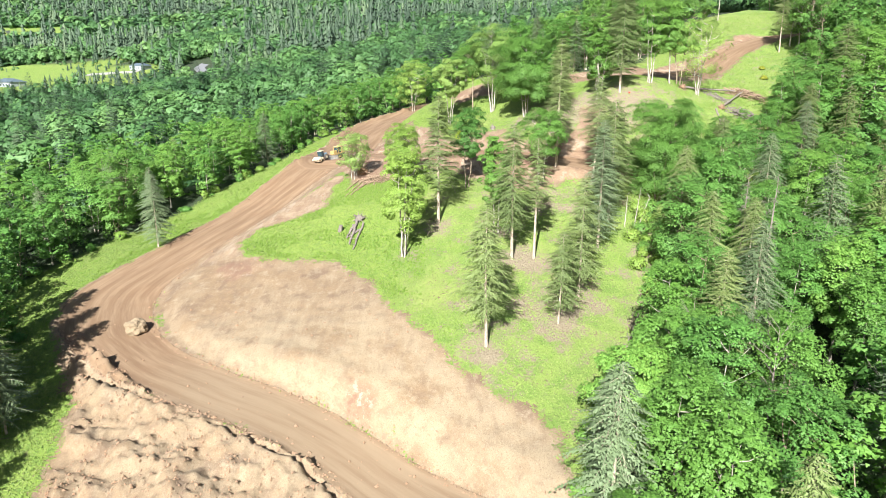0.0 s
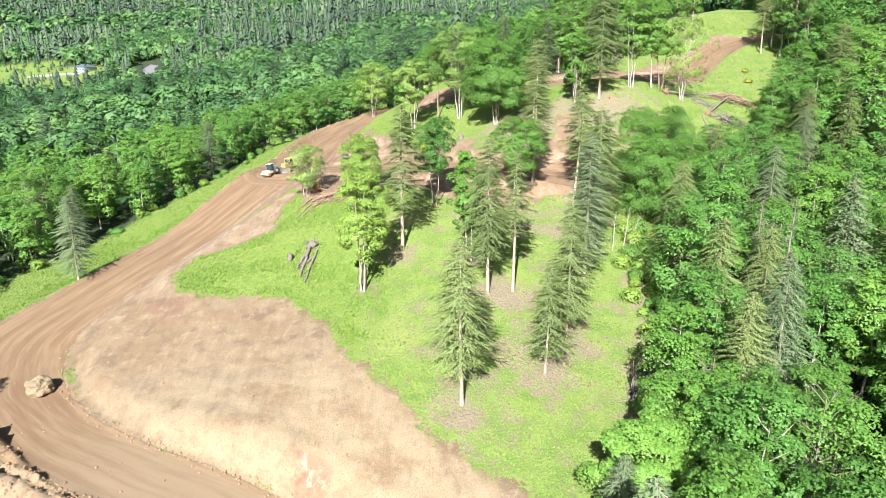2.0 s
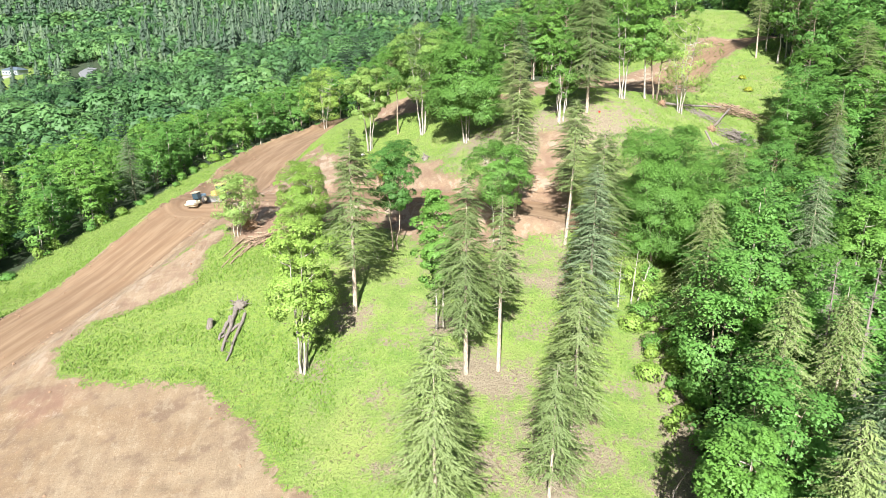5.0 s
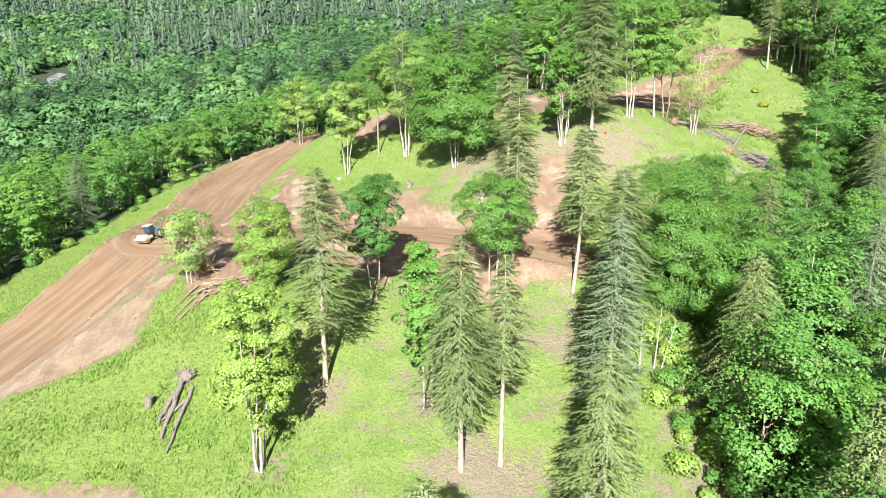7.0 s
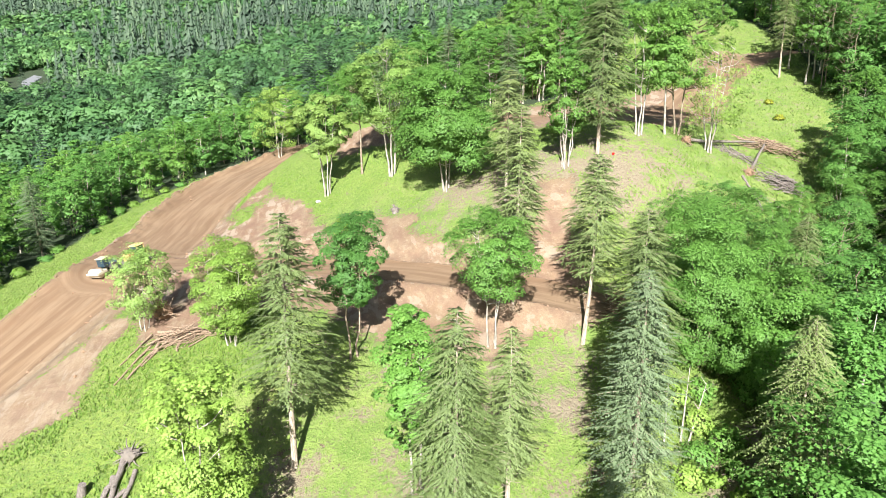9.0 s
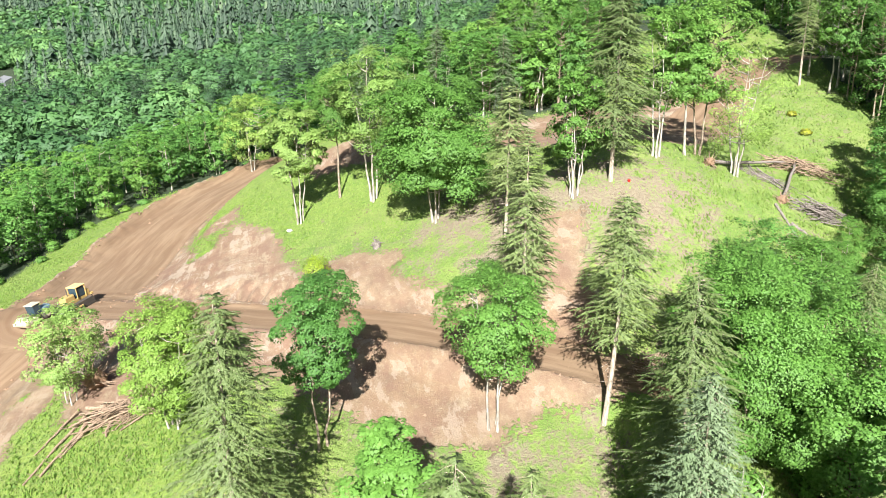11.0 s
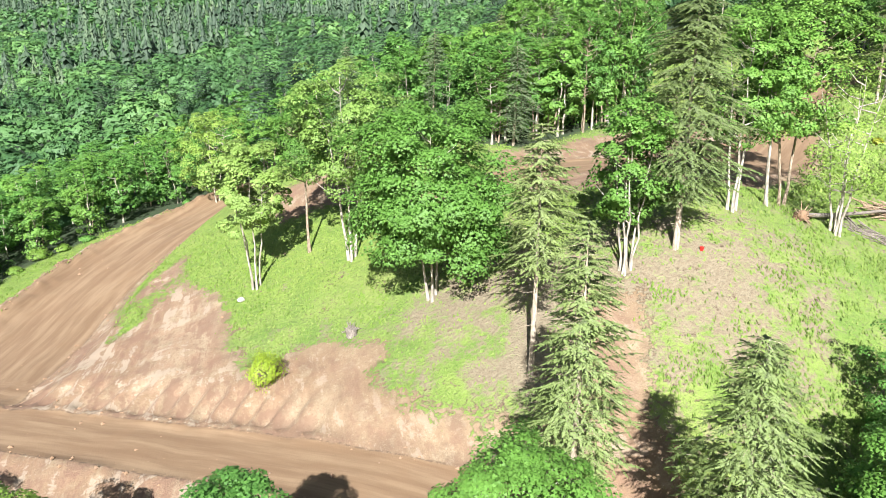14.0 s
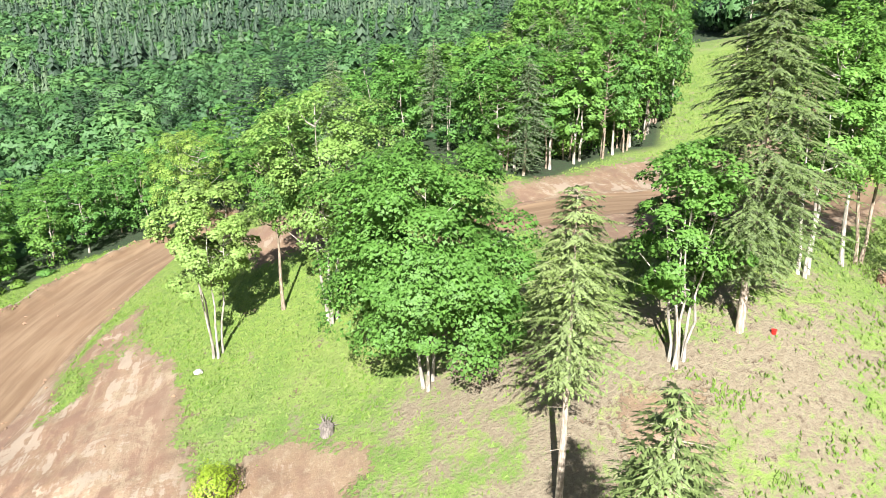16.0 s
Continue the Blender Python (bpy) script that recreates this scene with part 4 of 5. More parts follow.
deep = scatter(rng, 9000, (-190, 60), (110, 330), 7.0, lambda x, y: (inside(x, y, WOOD_WEST) > 25) & (inside(x, y, WOOD_WEST) < 62) & (-x < 0.62 * y + 5), east + west + single)
for x, y in deep:
    r = rng.uniform(0.75, 1.15)
    tree("alder_tree", DEEP[int(rng.integers(4))], x, y, "leafy green tree deeper in the woodland", (r * 0.9, r * 0.9, r * 0.68), rng.uniform(0, 360), "woodland trees")
for k, (x, y, h) in enumerate([(50, 132, 12), (57, 133.5, 12), (49, 140.5, 10), (56.5, 140, 9), (63, 138, 12), (62.5, 145, 8), (69, 144.5, 11), (73, 151, 13), (78, 155, 15), (82, 160.5, 16), (45, 134, 12)]):
    me = (MAPLES[k % 3], ALDERS[k % 5])[k % 2]
    tree("maple_tree" if k % 2 == 0 else "alder_tree", me, x, y, "young bright green tree below the felled timber", (h / 19 * 1.1, h / 19 * 1.1, h / 19), 47.0 * k, "young trees at the wood's edge")

# open ground in the valley: houses, fields, a road
VALLEY_ROAD = polyline([(-150, 470, 5), (-172, 510, 5), (-192, 548, 5), (-200, 600, 5)])


def dome_faces(level):
    bm = bmesh.new()
    bmesh.ops.create_icosphere(bm, subdivisions=level, radius=1.0)
    v = np.array([q.co[:] for q in bm.verts])
    f = np.array([[q.index for q in t.verts] for t in bm.faces])
    bm.free()
    return v, f[v[f].mean(1)[:, 2] > -0.3]


def far_shape(seed, conifer, fine):
    """A far tree 1 high and 1 wide: tiers of ragged skirts on a spire, or sprays over a lobed crown with a dark heart."""
    rng = np.random.default_rng(seed)
    b = Build()
    if conifer and fine == 2:
        made = conifer_meshes(seed, 20, 8, 1.0, FAR_NEEDLE, BARK, 1.15, 0.55, 0.06, 0.75, 0, 1.0)
        count = 3 * len(made[1].vertices)
        co, lb = np.zeros(count), np.zeros(count)
        made[1].vertices.foreach_get("co", co)
        made[1].attributes["lobe"].data.foreach_get("vector", lb)
        for me in made:
            bpy.data.meshes.remove(me)
        return co.reshape(-1, 3, 3) / [8, 8, 20], lb.reshape(-1, 3, 3)
    if conifer:
        tiers, spokes = ((4, 4), (7, 6))[fine]
        for t in range(tiers):
            f = (t + 1) / tiers
            n = 2 * spokes
            tip_at, low = 1 - 0.9 * (f - 1 / tiers) + 0.015, 1 - 0.92 * f - 0.015
            a = np.linspace(0, 2 * np.pi, n, endpoint=False) + rng.uniform(0, 6)
            out = np.arange(n) % 2 == 0
            r = 0.5 * f**0.75 * rng.uniform(0.8, 1.12)
            rr = np.where(out, r * rng.uniform(0.75, 1.12, n), r * 0.62)
            zz = np.where(out, low - 0.01, low + 0.22 / tiers) + rng.normal(0, 0.25 / tiers, n)
            ring = np.stack([rr * np.cos(a), rr * np.sin(a), zz], 1)
            tri = np.stack([np.repeat([[0, 0, tip_at]], n, 0), ring, np.roll(ring, -1, axis=0)], 1)
            am = a + np.pi / n
            lb = unit(np.stack([np.cos(am), np.sin(am), np.full(n, 0.55)], 1))
            b.add(tri, np.arange(3 * n).reshape(-1, 3), None, np.repeat(lb, 3, axis=0))
    else:
        v, f = dome_faces(1 if fine == 0 else 2)
        cards, size = ((26, 0.34), (120, 0.165), (320, 0.099))[fine]
        knobs = unit(rng.normal(size=(11, 3)) + [0, 0, 0.5])
        lift = lambda q: 0.7 + 0.34 * np.max(np.exp(-((q[:, None] - knobs[None]) ** 2).sum(2) / 0.16), axis=1)
        p = v * (lift(v) * 0.66)[:, None] * [0.5, 0.5, 0.5] + [0, 0, 0.46]
        b.add(p[f].reshape(-1, 3), np.arange(3 * len(f)).reshape(-1, 3), None, unit(v + [0, 0, 0.15])[f].reshape(-1, 3) * 0.6)
        d = unit(rng.normal(size=(cards, 3)) + [0, -0.1, 0.45])
        c = d * (lift(d) * rng.uniform(0.88, 1.06, cards))[:, None] * [0.5, 0.5, 0.5] + [0, 0, 0.46]
        leaves(b, rng, c, unit(d * 0.9 + [0, 0, 0.3] + rng.normal(0, 0.35, (cards, 3))), size, 1.2, None, 3, unit(d + [0, 0, 0.15]))
    return np.concatenate(b.v).reshape(-1, 3, 3), np.concatenate(b.lobe).reshape(-1, 3, 3)


def woods(name, seed, places, fine, label):
    """Far trees joined in one mesh each for conifers and broadleaf trees."""
    rng = np.random.default_rng(seed)
    shapes = {c: [far_shape(seed + 10 * c + k, bool(c), fine) for k in range(7)] for c in (0, 1)}
    got = {0: ([], [], []), 1: ([], [], [])}
    xs, ys = np.array(places).T
    zs, n = hill(xs, ys), len(xs)
    stand, patch = grain(xs, ys, 75, 3, 5), grain(xs, ys, 40, 2, 7)
    # firs on the far slopes and down the western side, alder and maple nearer the hill
    share = 0.22 + 1.6 * stand + 0.26 * ease(620, 900, ys) + 0.4 * ease(-35, -120, xs + 0.12 * (ys - 300)) * ease(640, 520, ys)
    fir = rng.uniform(size=n) < share
    low = np.max([inside(xs, ys, c) for c in CLEAR], axis=0) > 0
    hs = np.where(fir, rng.uniform(11, 23, n) * (1 + 0.25 * stand), rng.uniform(6.5, 15.5, n) * (1 + 0.3 * patch)) * np.where(low, 0.3, 1)
    hs = hs * (1 - 0.62 * np.exp(-(((xs + 168) / 42) ** 2 + ((ys - 445) / 60) ** 2)))
    ws = np.where(fir, hs * rng.uniform(0.34, 0.52, n), np.maximum(hs * rng.uniform(0.8, 1.2, n), 6.5 * ~low * (1 - 0.62 * np.exp(-(((xs + 168) / 42) ** 2 + ((ys - 445) / 60) ** 2)))))
    ws = ws * np.where(fir, (1.7, 1.25, 1.0)[fine], (1.25, 1.0, 1.0)[fine])
    tones = np.clip(0.44 + 0.2 * rng.normal(size=n) + 0.7 * patch + 0.3 * grain(xs, ys, 22, 1, 8), 0, 1)
    turns, kinds = rng.uniform(0, 6.3, n), rng.integers(7, size=n)
    for i in range(n):
        k = int(fir[i])
        v, lb = shapes[k][kinds[i]]
        c, q = math.cos(turns[i]), math.sin(turns[i])
        m = np.array([[c, -q, 0], [q, c, 0], [0, 0, 1]])
        got[k][0].append((v.reshape(-1, 3) * [ws[i], ws[i], hs[i]]) @ m.T + [xs[i], ys[i], zs[i]])
        got[k][1].append(np.full(len(v) * 3, tones[i]))
        got[k][2].append(lb.reshape(-1, 3) @ m.T)
    for k, kind, m in ((1, "conifer", FAR_NEEDLE), (0, "broadleaf", FAR_LEAF)):
        v = np.concatenate(got[k][0])
        b = Build()
        b.add(v, np.arange(len(v)).reshape(-1, 3), np.concatenate(got[k][1]), np.concatenate(got[k][2]))
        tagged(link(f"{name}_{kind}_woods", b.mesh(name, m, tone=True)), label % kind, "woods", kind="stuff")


def open_land(x, y):
    gap = beside(x, y, VALLEY_ROAD)[0]
    return (np.max([inside(x, y, c) for c in CLEAR], axis=0) < 0) & (gap > 8)


near_taken = east + west + deep + single
edge = lambda x, y: np.maximum(np.maximum(inside(x, y, WOOD_WEST), inside(x, y, WOOD_EAST)), y - 425)
wedge = lambda x, y: (edge(x, y) > 3) & (np.abs(x + 10) < 0.74 * y + 50) & open_land(x, y) & (x < 60 + 0.62 * y) & ((x < 0) | (y > 215))
near_places = scatter(rng, 26000, (-300, 300), (60, 400), 6.2, wedge, near_taken)
mid_places = scatter(rng, 45000, (-560, 520), (400, 760), 7.2, wedge)
thicket = scatter(rng, 4000, (-460, -200), (400, 700), 7.5, lambda x, y: (np.max([inside(x, y, c) for c in CLEAR], axis=0) > 0) & (np.hypot(x + 250, y - 560) > 24) & (np.hypot(x + 312, y - 500) > 26) & (grain(x, y, 45, 2, 19) > -0.12))
mid_places = mid_places + thicket


def canopy(name, xs, ys, label, low):
    """The closed understorey of the woods, lumpy and below the single crowns, its colour darkened as shade in the gaps.
    """
    X, Y = np.meshgrid(xs, ys, indexing="ij")
    x, y = X.ravel(), Y.ravel()
    s = xs[1] - xs[0]
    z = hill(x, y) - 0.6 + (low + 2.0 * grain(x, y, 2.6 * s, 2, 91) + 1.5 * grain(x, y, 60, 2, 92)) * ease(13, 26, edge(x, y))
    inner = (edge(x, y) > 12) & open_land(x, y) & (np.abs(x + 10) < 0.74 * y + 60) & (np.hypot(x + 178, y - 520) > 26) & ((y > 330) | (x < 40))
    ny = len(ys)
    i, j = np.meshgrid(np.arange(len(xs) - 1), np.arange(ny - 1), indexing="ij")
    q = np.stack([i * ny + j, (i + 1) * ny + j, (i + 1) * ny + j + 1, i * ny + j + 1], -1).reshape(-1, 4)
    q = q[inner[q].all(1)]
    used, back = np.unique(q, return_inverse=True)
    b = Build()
    # low tone: the shade between crowns is put into the sheet's colour
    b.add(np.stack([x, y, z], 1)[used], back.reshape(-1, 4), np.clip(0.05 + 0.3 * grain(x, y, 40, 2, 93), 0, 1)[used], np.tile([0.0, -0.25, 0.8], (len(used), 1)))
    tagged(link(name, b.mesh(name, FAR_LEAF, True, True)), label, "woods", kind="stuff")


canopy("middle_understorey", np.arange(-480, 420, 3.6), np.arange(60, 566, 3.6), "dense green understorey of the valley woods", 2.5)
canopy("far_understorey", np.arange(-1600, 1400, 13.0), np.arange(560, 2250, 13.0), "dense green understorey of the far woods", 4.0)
woods("near", 10, near_places, 2, "mixed %s wood falling away below the hill")
woods("middle", 11, mid_places, 1, "distant mixed %s wood on rolling land")
far_places = scatter(rng, 70000, (-1500, 1300), (760, 2200), 11.0, lambda x, y: (np.abs(x + 10) < 0.74 * y + 20) & (x < 130 + 0.55 * y) & open_land(x, y))
woods("far", 12, far_places, 0, "far %s woods on the hills")


# ---- machines, stone, timber ----
YELLOW = plain("yellow_paint", (0.45, 0.31, 0.11), 0.45, wear=0.5)
CREAM = plain("faded_roof_paint", (0.46, 0.42, 0.30), 0.5, wear=0.3)
STEEL = plain("scoured_steel", (0.62, 0.61, 0.58), 0.35, 0.6, 0.5)
BLACK = plain("dark_steel", (0.05, 0.045, 0.04), 0.7, 0.0, 0.5, worn=(0.16, 0.11, 0.07))
GLASS = plain("tinted_cab_glass", (0.03, 0.055, 0.07), 0.08, 0.0, 0.1)
BLUE = plain("blue_grey_paint", (0.13, 0.20, 0.25), 0.45)


def on_slope(x, y, heading, lift=0.0):
    """The pose of a thing that stands on the ground and faces heading (degrees from +x)."""
    c, s_ = math.cos(radians(heading)), math.sin(radians(heading))
    z = height(x, y)
    rise = (height(x + c * 2, y + s_ * 2) - height(x - c * 2, y - s_ * 2)) / 4
    roll = (height(x - s_ * 1.5, y + c * 1.5) - height(x + s_ * 1.5, y - c * 1.5)) / 3
    return pose(x, y, z + lift, 0, 0, heading) @ pose(0, 0, 0, math.degrees(math.atan(roll)), -math.degrees(math.atan(rise)), 0)


def bulldozer(x, y, heading):
    """A crawler dozer that faces +x before it is turned."""
    thing = new("bulldozer")
    bm = box((3.0, 1.05, 0.75), (0.1, 0, 0.85))
    box((1.5, 0.95, 0.75), (0.95, 0, 1.5), bevel=0.12, bm=bm)
    part("body", bm, YELLOW, thing)
    for sg in (-1, 1):
        bm = bmesh.new()
        ring = [(-1.45, 0.12), (1.2, 0.12), (1.5, 0.35), (1.5, 0.62), (1.2, 0.85), (-1.4, 0.95), (-1.72, 0.72), (-1.72, 0.34)]
        vs = [[bm.verts.new((px, sg * 0.95 + o, pz)) for px, pz in ring] for o in (-0.27, 0.27)]
        bm.faces.new(vs[0])
        bm.faces.new(vs[1][::-1])
        for i in range(8):
            bm.faces.new((vs[0][i], vs[0][i - 1], vs[1][i - 1], vs[1][i]))
        track = part("track", bm, BLACK, thing)
        for i in range(15):
            part("grouser", box((0.07, 0.56, 0.05), (-1.4 + i * 0.19, sg * 0.95, 0.06 if i < 14 else 0.1), bevel=0), BLACK, track)
            part("grouser", box((0.07, 0.56, 0.05), (-1.4 + i * 0.19, sg * 0.95, 0.96 - 0.003 * i), bevel=0), BLACK, track)
        bm = box((1.9, 0.16, 0.2), (1.15, sg * 1.3, 0.48), (0, 4, 0))
        part("push_arm", bm, YELLOW, thing)
        bm = drum(0.06, 0.9, (1.55, sg * 0.42, 1.15), (0, 62, 0), 10)
        part("hydraulic_ram", bm, STEEL, thing)
    bm = box((1.25, 1.1, 1.15), (-0.65, 0, 1.8), bevel=0.08)
    part("cab", bm, GLASS, thing)
    bm = bmesh.new()
    for px in (-1.3, 0.0):
        for py in (-0.6, 0.6):
            box((0.1, 0.1, 1.3), (px, py, 1.85), bevel=0.02, bm=bm)
    part("cab_post", bm, YELLOW, thing)
    part("roof", box((1.55, 1.35, 0.16), (-0.65, 0, 2.5), bevel=0.07), plain("yellow_roof_paint", (0.60, 0.47, 0.20), 0.5, wear=0.25), thing, "faded pale yellow roof")
    part("exhaust", drum(0.06, 0.85, (1.0, 0.25, 2.2), sides=10), BLACK, thing)
    part("fuel_tank", box((0.7, 1.2, 0.8), (-1.55, 0, 1.35), bevel=0.1), YELLOW, thing)
    bm = bmesh.new()
    rows = []
    for i in range(7):
        a = radians(-38 + i * 12.5)
        rows.append([bm.verts.new((2.75 - 0.85 * math.cos(a) + 0.0, py, 0.62 + 0.85 * math.sin(a))) for py in (-1.65, 1.65)])
    for r1, r2 in zip(rows, rows[1:]):
        bm.faces.new((r1[0], r1[1], r2[1], r2[0]))
    bmesh.ops.solidify(bm, geom=bm.faces[:], thickness=0.09)
    part("blade", bm, STEEL, thing, "polished bare steel blade")
    for py in (-0.5, 0.5):
        part("ripper_shank", box((0.12, 0.1, 0.9), (-2.15, py, 0.75), (0, 12, 0)), BLACK, thing)
    part("ripper_beam", box((0.35, 1.5, 0.25), (-2.05, 0, 1.1)), YELLOW, thing)
    thing.matrix_basis = on_slope(x, y, heading) @ Matrix.Scale(1.12, 4)
    return tagged(thing, "yellow crawler bulldozer with steel blade on the haul road", "bulldozer")


def road_roller(x, y, heading):
    """A single-drum soil compactor that faces +x before it is turned."""
    thing = new("road_roller")
    part("drum", drum(0.72, 1.95, (1.65, 0, 0.72), (90, 0, 0), 28), plain("dusty_drum", (0.66, 0.58, 0.44), 0.6, 0.2), thing, "dusty smooth steel drum", True)
    bm = bmesh.new()
    for sg in (-1, 1):
        box((2.0, 0.16, 0.4), (1.45, sg * 1.1, 0.78), bm=bm)
    box((0.22, 2.3, 0.45), (0.52, 0, 0.8), bm=bm)
    box((0.2, 2.3, 0.35), (2.5, 0, 0.8), bm=bm)
    part("drum_frame", bm, CREAM, thing)
    part("engine_hood", box((1.9, 1.3, 0.85), (-1.5, 0, 1.25), bevel=0.15), BLUE, thing)
    part("cab", box((1.2, 1.35, 1.35), (-0.2, 0, 1.85), bevel=0.08), GLASS, thing)
    part("roof", box((1.5, 1.55, 0.13), (-0.2, 0, 2.58), bevel=0.05), CREAM, thing)
    for sg in (-1, 1):
        wheel = part("wheel", drum(0.72, 0.5, (-1.25, sg * 0.85, 0.72), (90, 0, 0), 24), BLACK, thing, "", True)
        part("rim", drum(0.36, 0.54, (-1.25, sg * 0.85, 0.72), (90, 0, 0), 18), CREAM, wheel)
    thing.matrix_basis = on_slope(x, y, heading) @ Matrix.Scale(0.88, 4)
    return tagged(thing, "pale single-drum soil roller on the haul road", "roller")


bulldozer(-26.2, 169.3, 246)
road_roller(-29.3, 165.0, 244)


def rock_mesh(seed, r, squash=0.75, detail=3):
    bm = bmesh.new()
    bmesh.ops.create_icosphere(bm, subdivisions=detail, radius=r)
    for v in bm.verts:
        d = v.co.normalized()
        k = 1 + 0.28 * noise.noise(d * 1.6 + Vector((seed, 0, 0))) + 0.12 * noise.noise(d * 4 + Vector((0, seed, 0)))
        v.co = Vector((v.co.x * k * 1.15, v.co.y * k, v.co.z * k * squash))
    return bm


STONE = plain("pale_stone", (0.24, 0.185, 0.115), 0.95, wear=0.8, scale=1.6, worn=(0.19, 0.135, 0.085))
boulder = tagged(part("boulder", rock_mesh(3, 1.45, 0.85, 4), STONE, None, "large pale tan boulder lying on the road bend"), category="boulder")
boulder.matrix_basis = pose(-46.0, 95.4, height(-46.0, 95.4) + 0.85, 0, 0, 30)


def log(x0, y0, x1, y1, r, label, mat, lift=0.0, lift2=None, name="log", group="felled trunks"):
    """A felled trunk between two places on the ground, its butt at the first, with a broken end and branch stubs."""
    rng = np.random.default_rng(int(abs(x0 * 31 + y0 * 17 + x1 * 7)) % 9999)
    a = np.array([x0, y0, height(x0, y0) + r * 0.75 + lift])
    b = np.array([x1, y1, height(x1, y1) + r * 0.5 + (lift if lift2 is None else lift2)])
    t = np.linspace(0, 1, 7)[:, None]
    pts = a + (b - a) * t
    pts[1:-1] += rng.normal(0, r * 0.3, (5, 3))
    build = Build()
    tube(build, pts, r * (1 - 0.5 * t[:, 0]) * rng.uniform(0.92, 1.08, 7), 9)
    for _ in range(5):
        f = rng.uniform(0.25, 0.95)
        p = a + (b - a) * f
        d = unit(rng.normal(size=3) + [0, 0, 0.7])
        tube(build, [p, p + d * rng.uniform(0.3, 0.8)], [r * 0.25, r * 0.08], 4)
    return tagged(link(name, build.mesh(name, mat, True)), label, "log", group)


def root_wad(x, y, r, label, mat=LOG):
    """Upturned roots: a lump of earth with roots sticking out all round."""
    rng = np.random.default_rng(int(abs(x * 13 + y * 7)))
    thing = new("root_wad")
    part("soil", rock_mesh(x, r * 0.62, 0.9, 3), plain("root_soil", (0.17, 0.145, 0.12) if mat is DEAD else (0.22, 0.135, 0.08), 0.95, wear=0.6), thing)
    b = Build()
    for _ in range(26):
        d = unit(rng.normal(size=3))
        p = d * r * 0.45
        k = unit(d + rng.normal(0, 0.4, 3))
        tube(b, [p, p + d * r * 0.45, p + d * r * 0.5 + k * r * 0.5], [r * 0.09, r * 0.055, r * 0.015], 4)
    link("roots", b.mesh("roots", mat, True), thing)
    thing.matrix_basis = pose(x, y, height(x, y) + r * 0.45)
    return tagged(thing, label, "roots")


def brush_pile(x, y, wx, wy, h, sticks, turn, label, mat, seed):
    """A heap of cut branches lying one over another."""
    rng = np.random.default_rng(seed)
    b = Build()
    for i in range(sticks):
        cx, cy = rng.normal(0, wx * 0.25), rng.normal(0, wy * 0.25)
        z = h * rng.uniform(0.05, 1) * math.exp(-((cx / wx) ** 2 + (cy / wy) ** 2) * 3)
        a, l = rng.normal(0, 0.5), rng.uniform(1.2, 4.2)
        d = np.array([math.cos(a), math.sin(a), rng.normal(0, 0.12)]) * l / 2
        c = np.array([cx, cy, z])
        r = rng.uniform(0.025, 0.10)
        tube(b, [c - d, c + rng.normal(0, 0.06, 3), c + d], [r, r * 0.8, r * 0.4], 5)
    ob = new("brush_heap")
    link("brush", b.mesh("brush", mat, True), ob)["kind"] = "stuff"
    ob.matrix_basis = on_slope(x, y, turn)
    return tagged(ob, label, "brush pile")


GREY_LOG, RAW_LOG = "weathered grey trunk lying in the grass", "debarked tan log in a heap beside the road"
root_wad(-15.4, 123.6, 1.1, "grey rotted root mass in the weeds", DEAD)
for q in [(-15.9, 123.4, -16.4, 115.8, 0.32), (-14.6, 122, -15.6, 114, 0.22), (-16.3, 121.6, -17.1, 117.8, 0.28), (-15.0, 120.2, -16.9, 118.2, 0.2)]:
    log(*q, GREY_LOG, DEAD, 0.15, group="rotted trunks in the weeds")
stump = tagged(part("stump", drum(0.42, 1.3, sides=14, r2=0.33), DEAD, None, "short grey stump standing in tall weeds"), category="stump")
stump.matrix_basis = pose(-18.6, 120.6, height(-18.6, 120.6) + 0.55, 8, 12, 0)
for q in [(-16.6, 141.9, -19.6, 134.2, 0.2), (-15.9, 141.3, -18.4, 134.6, 0.24), (-15.0, 141, -17.4, 136.4, 0.26), (-17.7, 142.4, -19.9, 137.6, 0.16), (-17, 142.6, -12.2, 141.4, 0.3), (-14.2, 142.6, -8.8, 140.7, 0.26), (-13.4, 141.6, -9.4, 139.6, 0.22), (-14.3, 141.6, -14.0, 137.8, 0.26), (-16.2, 142.2, -10.8, 142.6, 0.24)]:
    log(*q[:4], q[4] * 0.72, RAW_LOG, LOG, 0.25, 0.05, group="logs beside the road")
root_wad(-17.4, 146.8, 1.6, "dark upturned root mass under thin saplings")
brush_pile(-13.5, 140.6, 6.5, 3.6, 1.2, 130, 15, "heap of broken branches over tan logs", LOG, 5)
root_wad(55.4, 162.9, 1.0, "tan root mass of an uprooted trunk")
log(56, 163.2, 74, 169.4, 0.24, "long pale uprooted trunk on the slope", DEAD, 0.35)
log(63.6, 158.4, 72.7, 169, 0.24, "grey uprooted trunk across a brush pile", DEAD, 0.45, 1.2)
root_wad(62.9, 157.6, 1.0, "orange-tan root mass of an uprooted trunk")
log(61.2, 156.5, 60.5, 149.8, 0.2, "thin grey pole lying in the grass", DEAD)
log(61.4, 153.4, 63, 151.6, 0.24, "short bleached log lying in the grass", DEAD)
brush_pile(72, 167.5, 9, 4.5, 1.7, 150, -25, "brown heap of cut branches below the ridge", LOG, 6)
brush_pile(67.5, 156.2, 8, 4.0, 1.5, 130, -12, "grey heap of cut branches at the wood's edge", DEAD, 7)
brush_pile(64, 163.4, 7, 3.0, 0.5, 60, -35, "thin scatter of pale branches on the slope", DEAD, 8)
brush_pile(36.5, 134.6, 6, 3.2, 1.1, 110, 5, "dark tangle of branches at the track's end", LOG, 9)
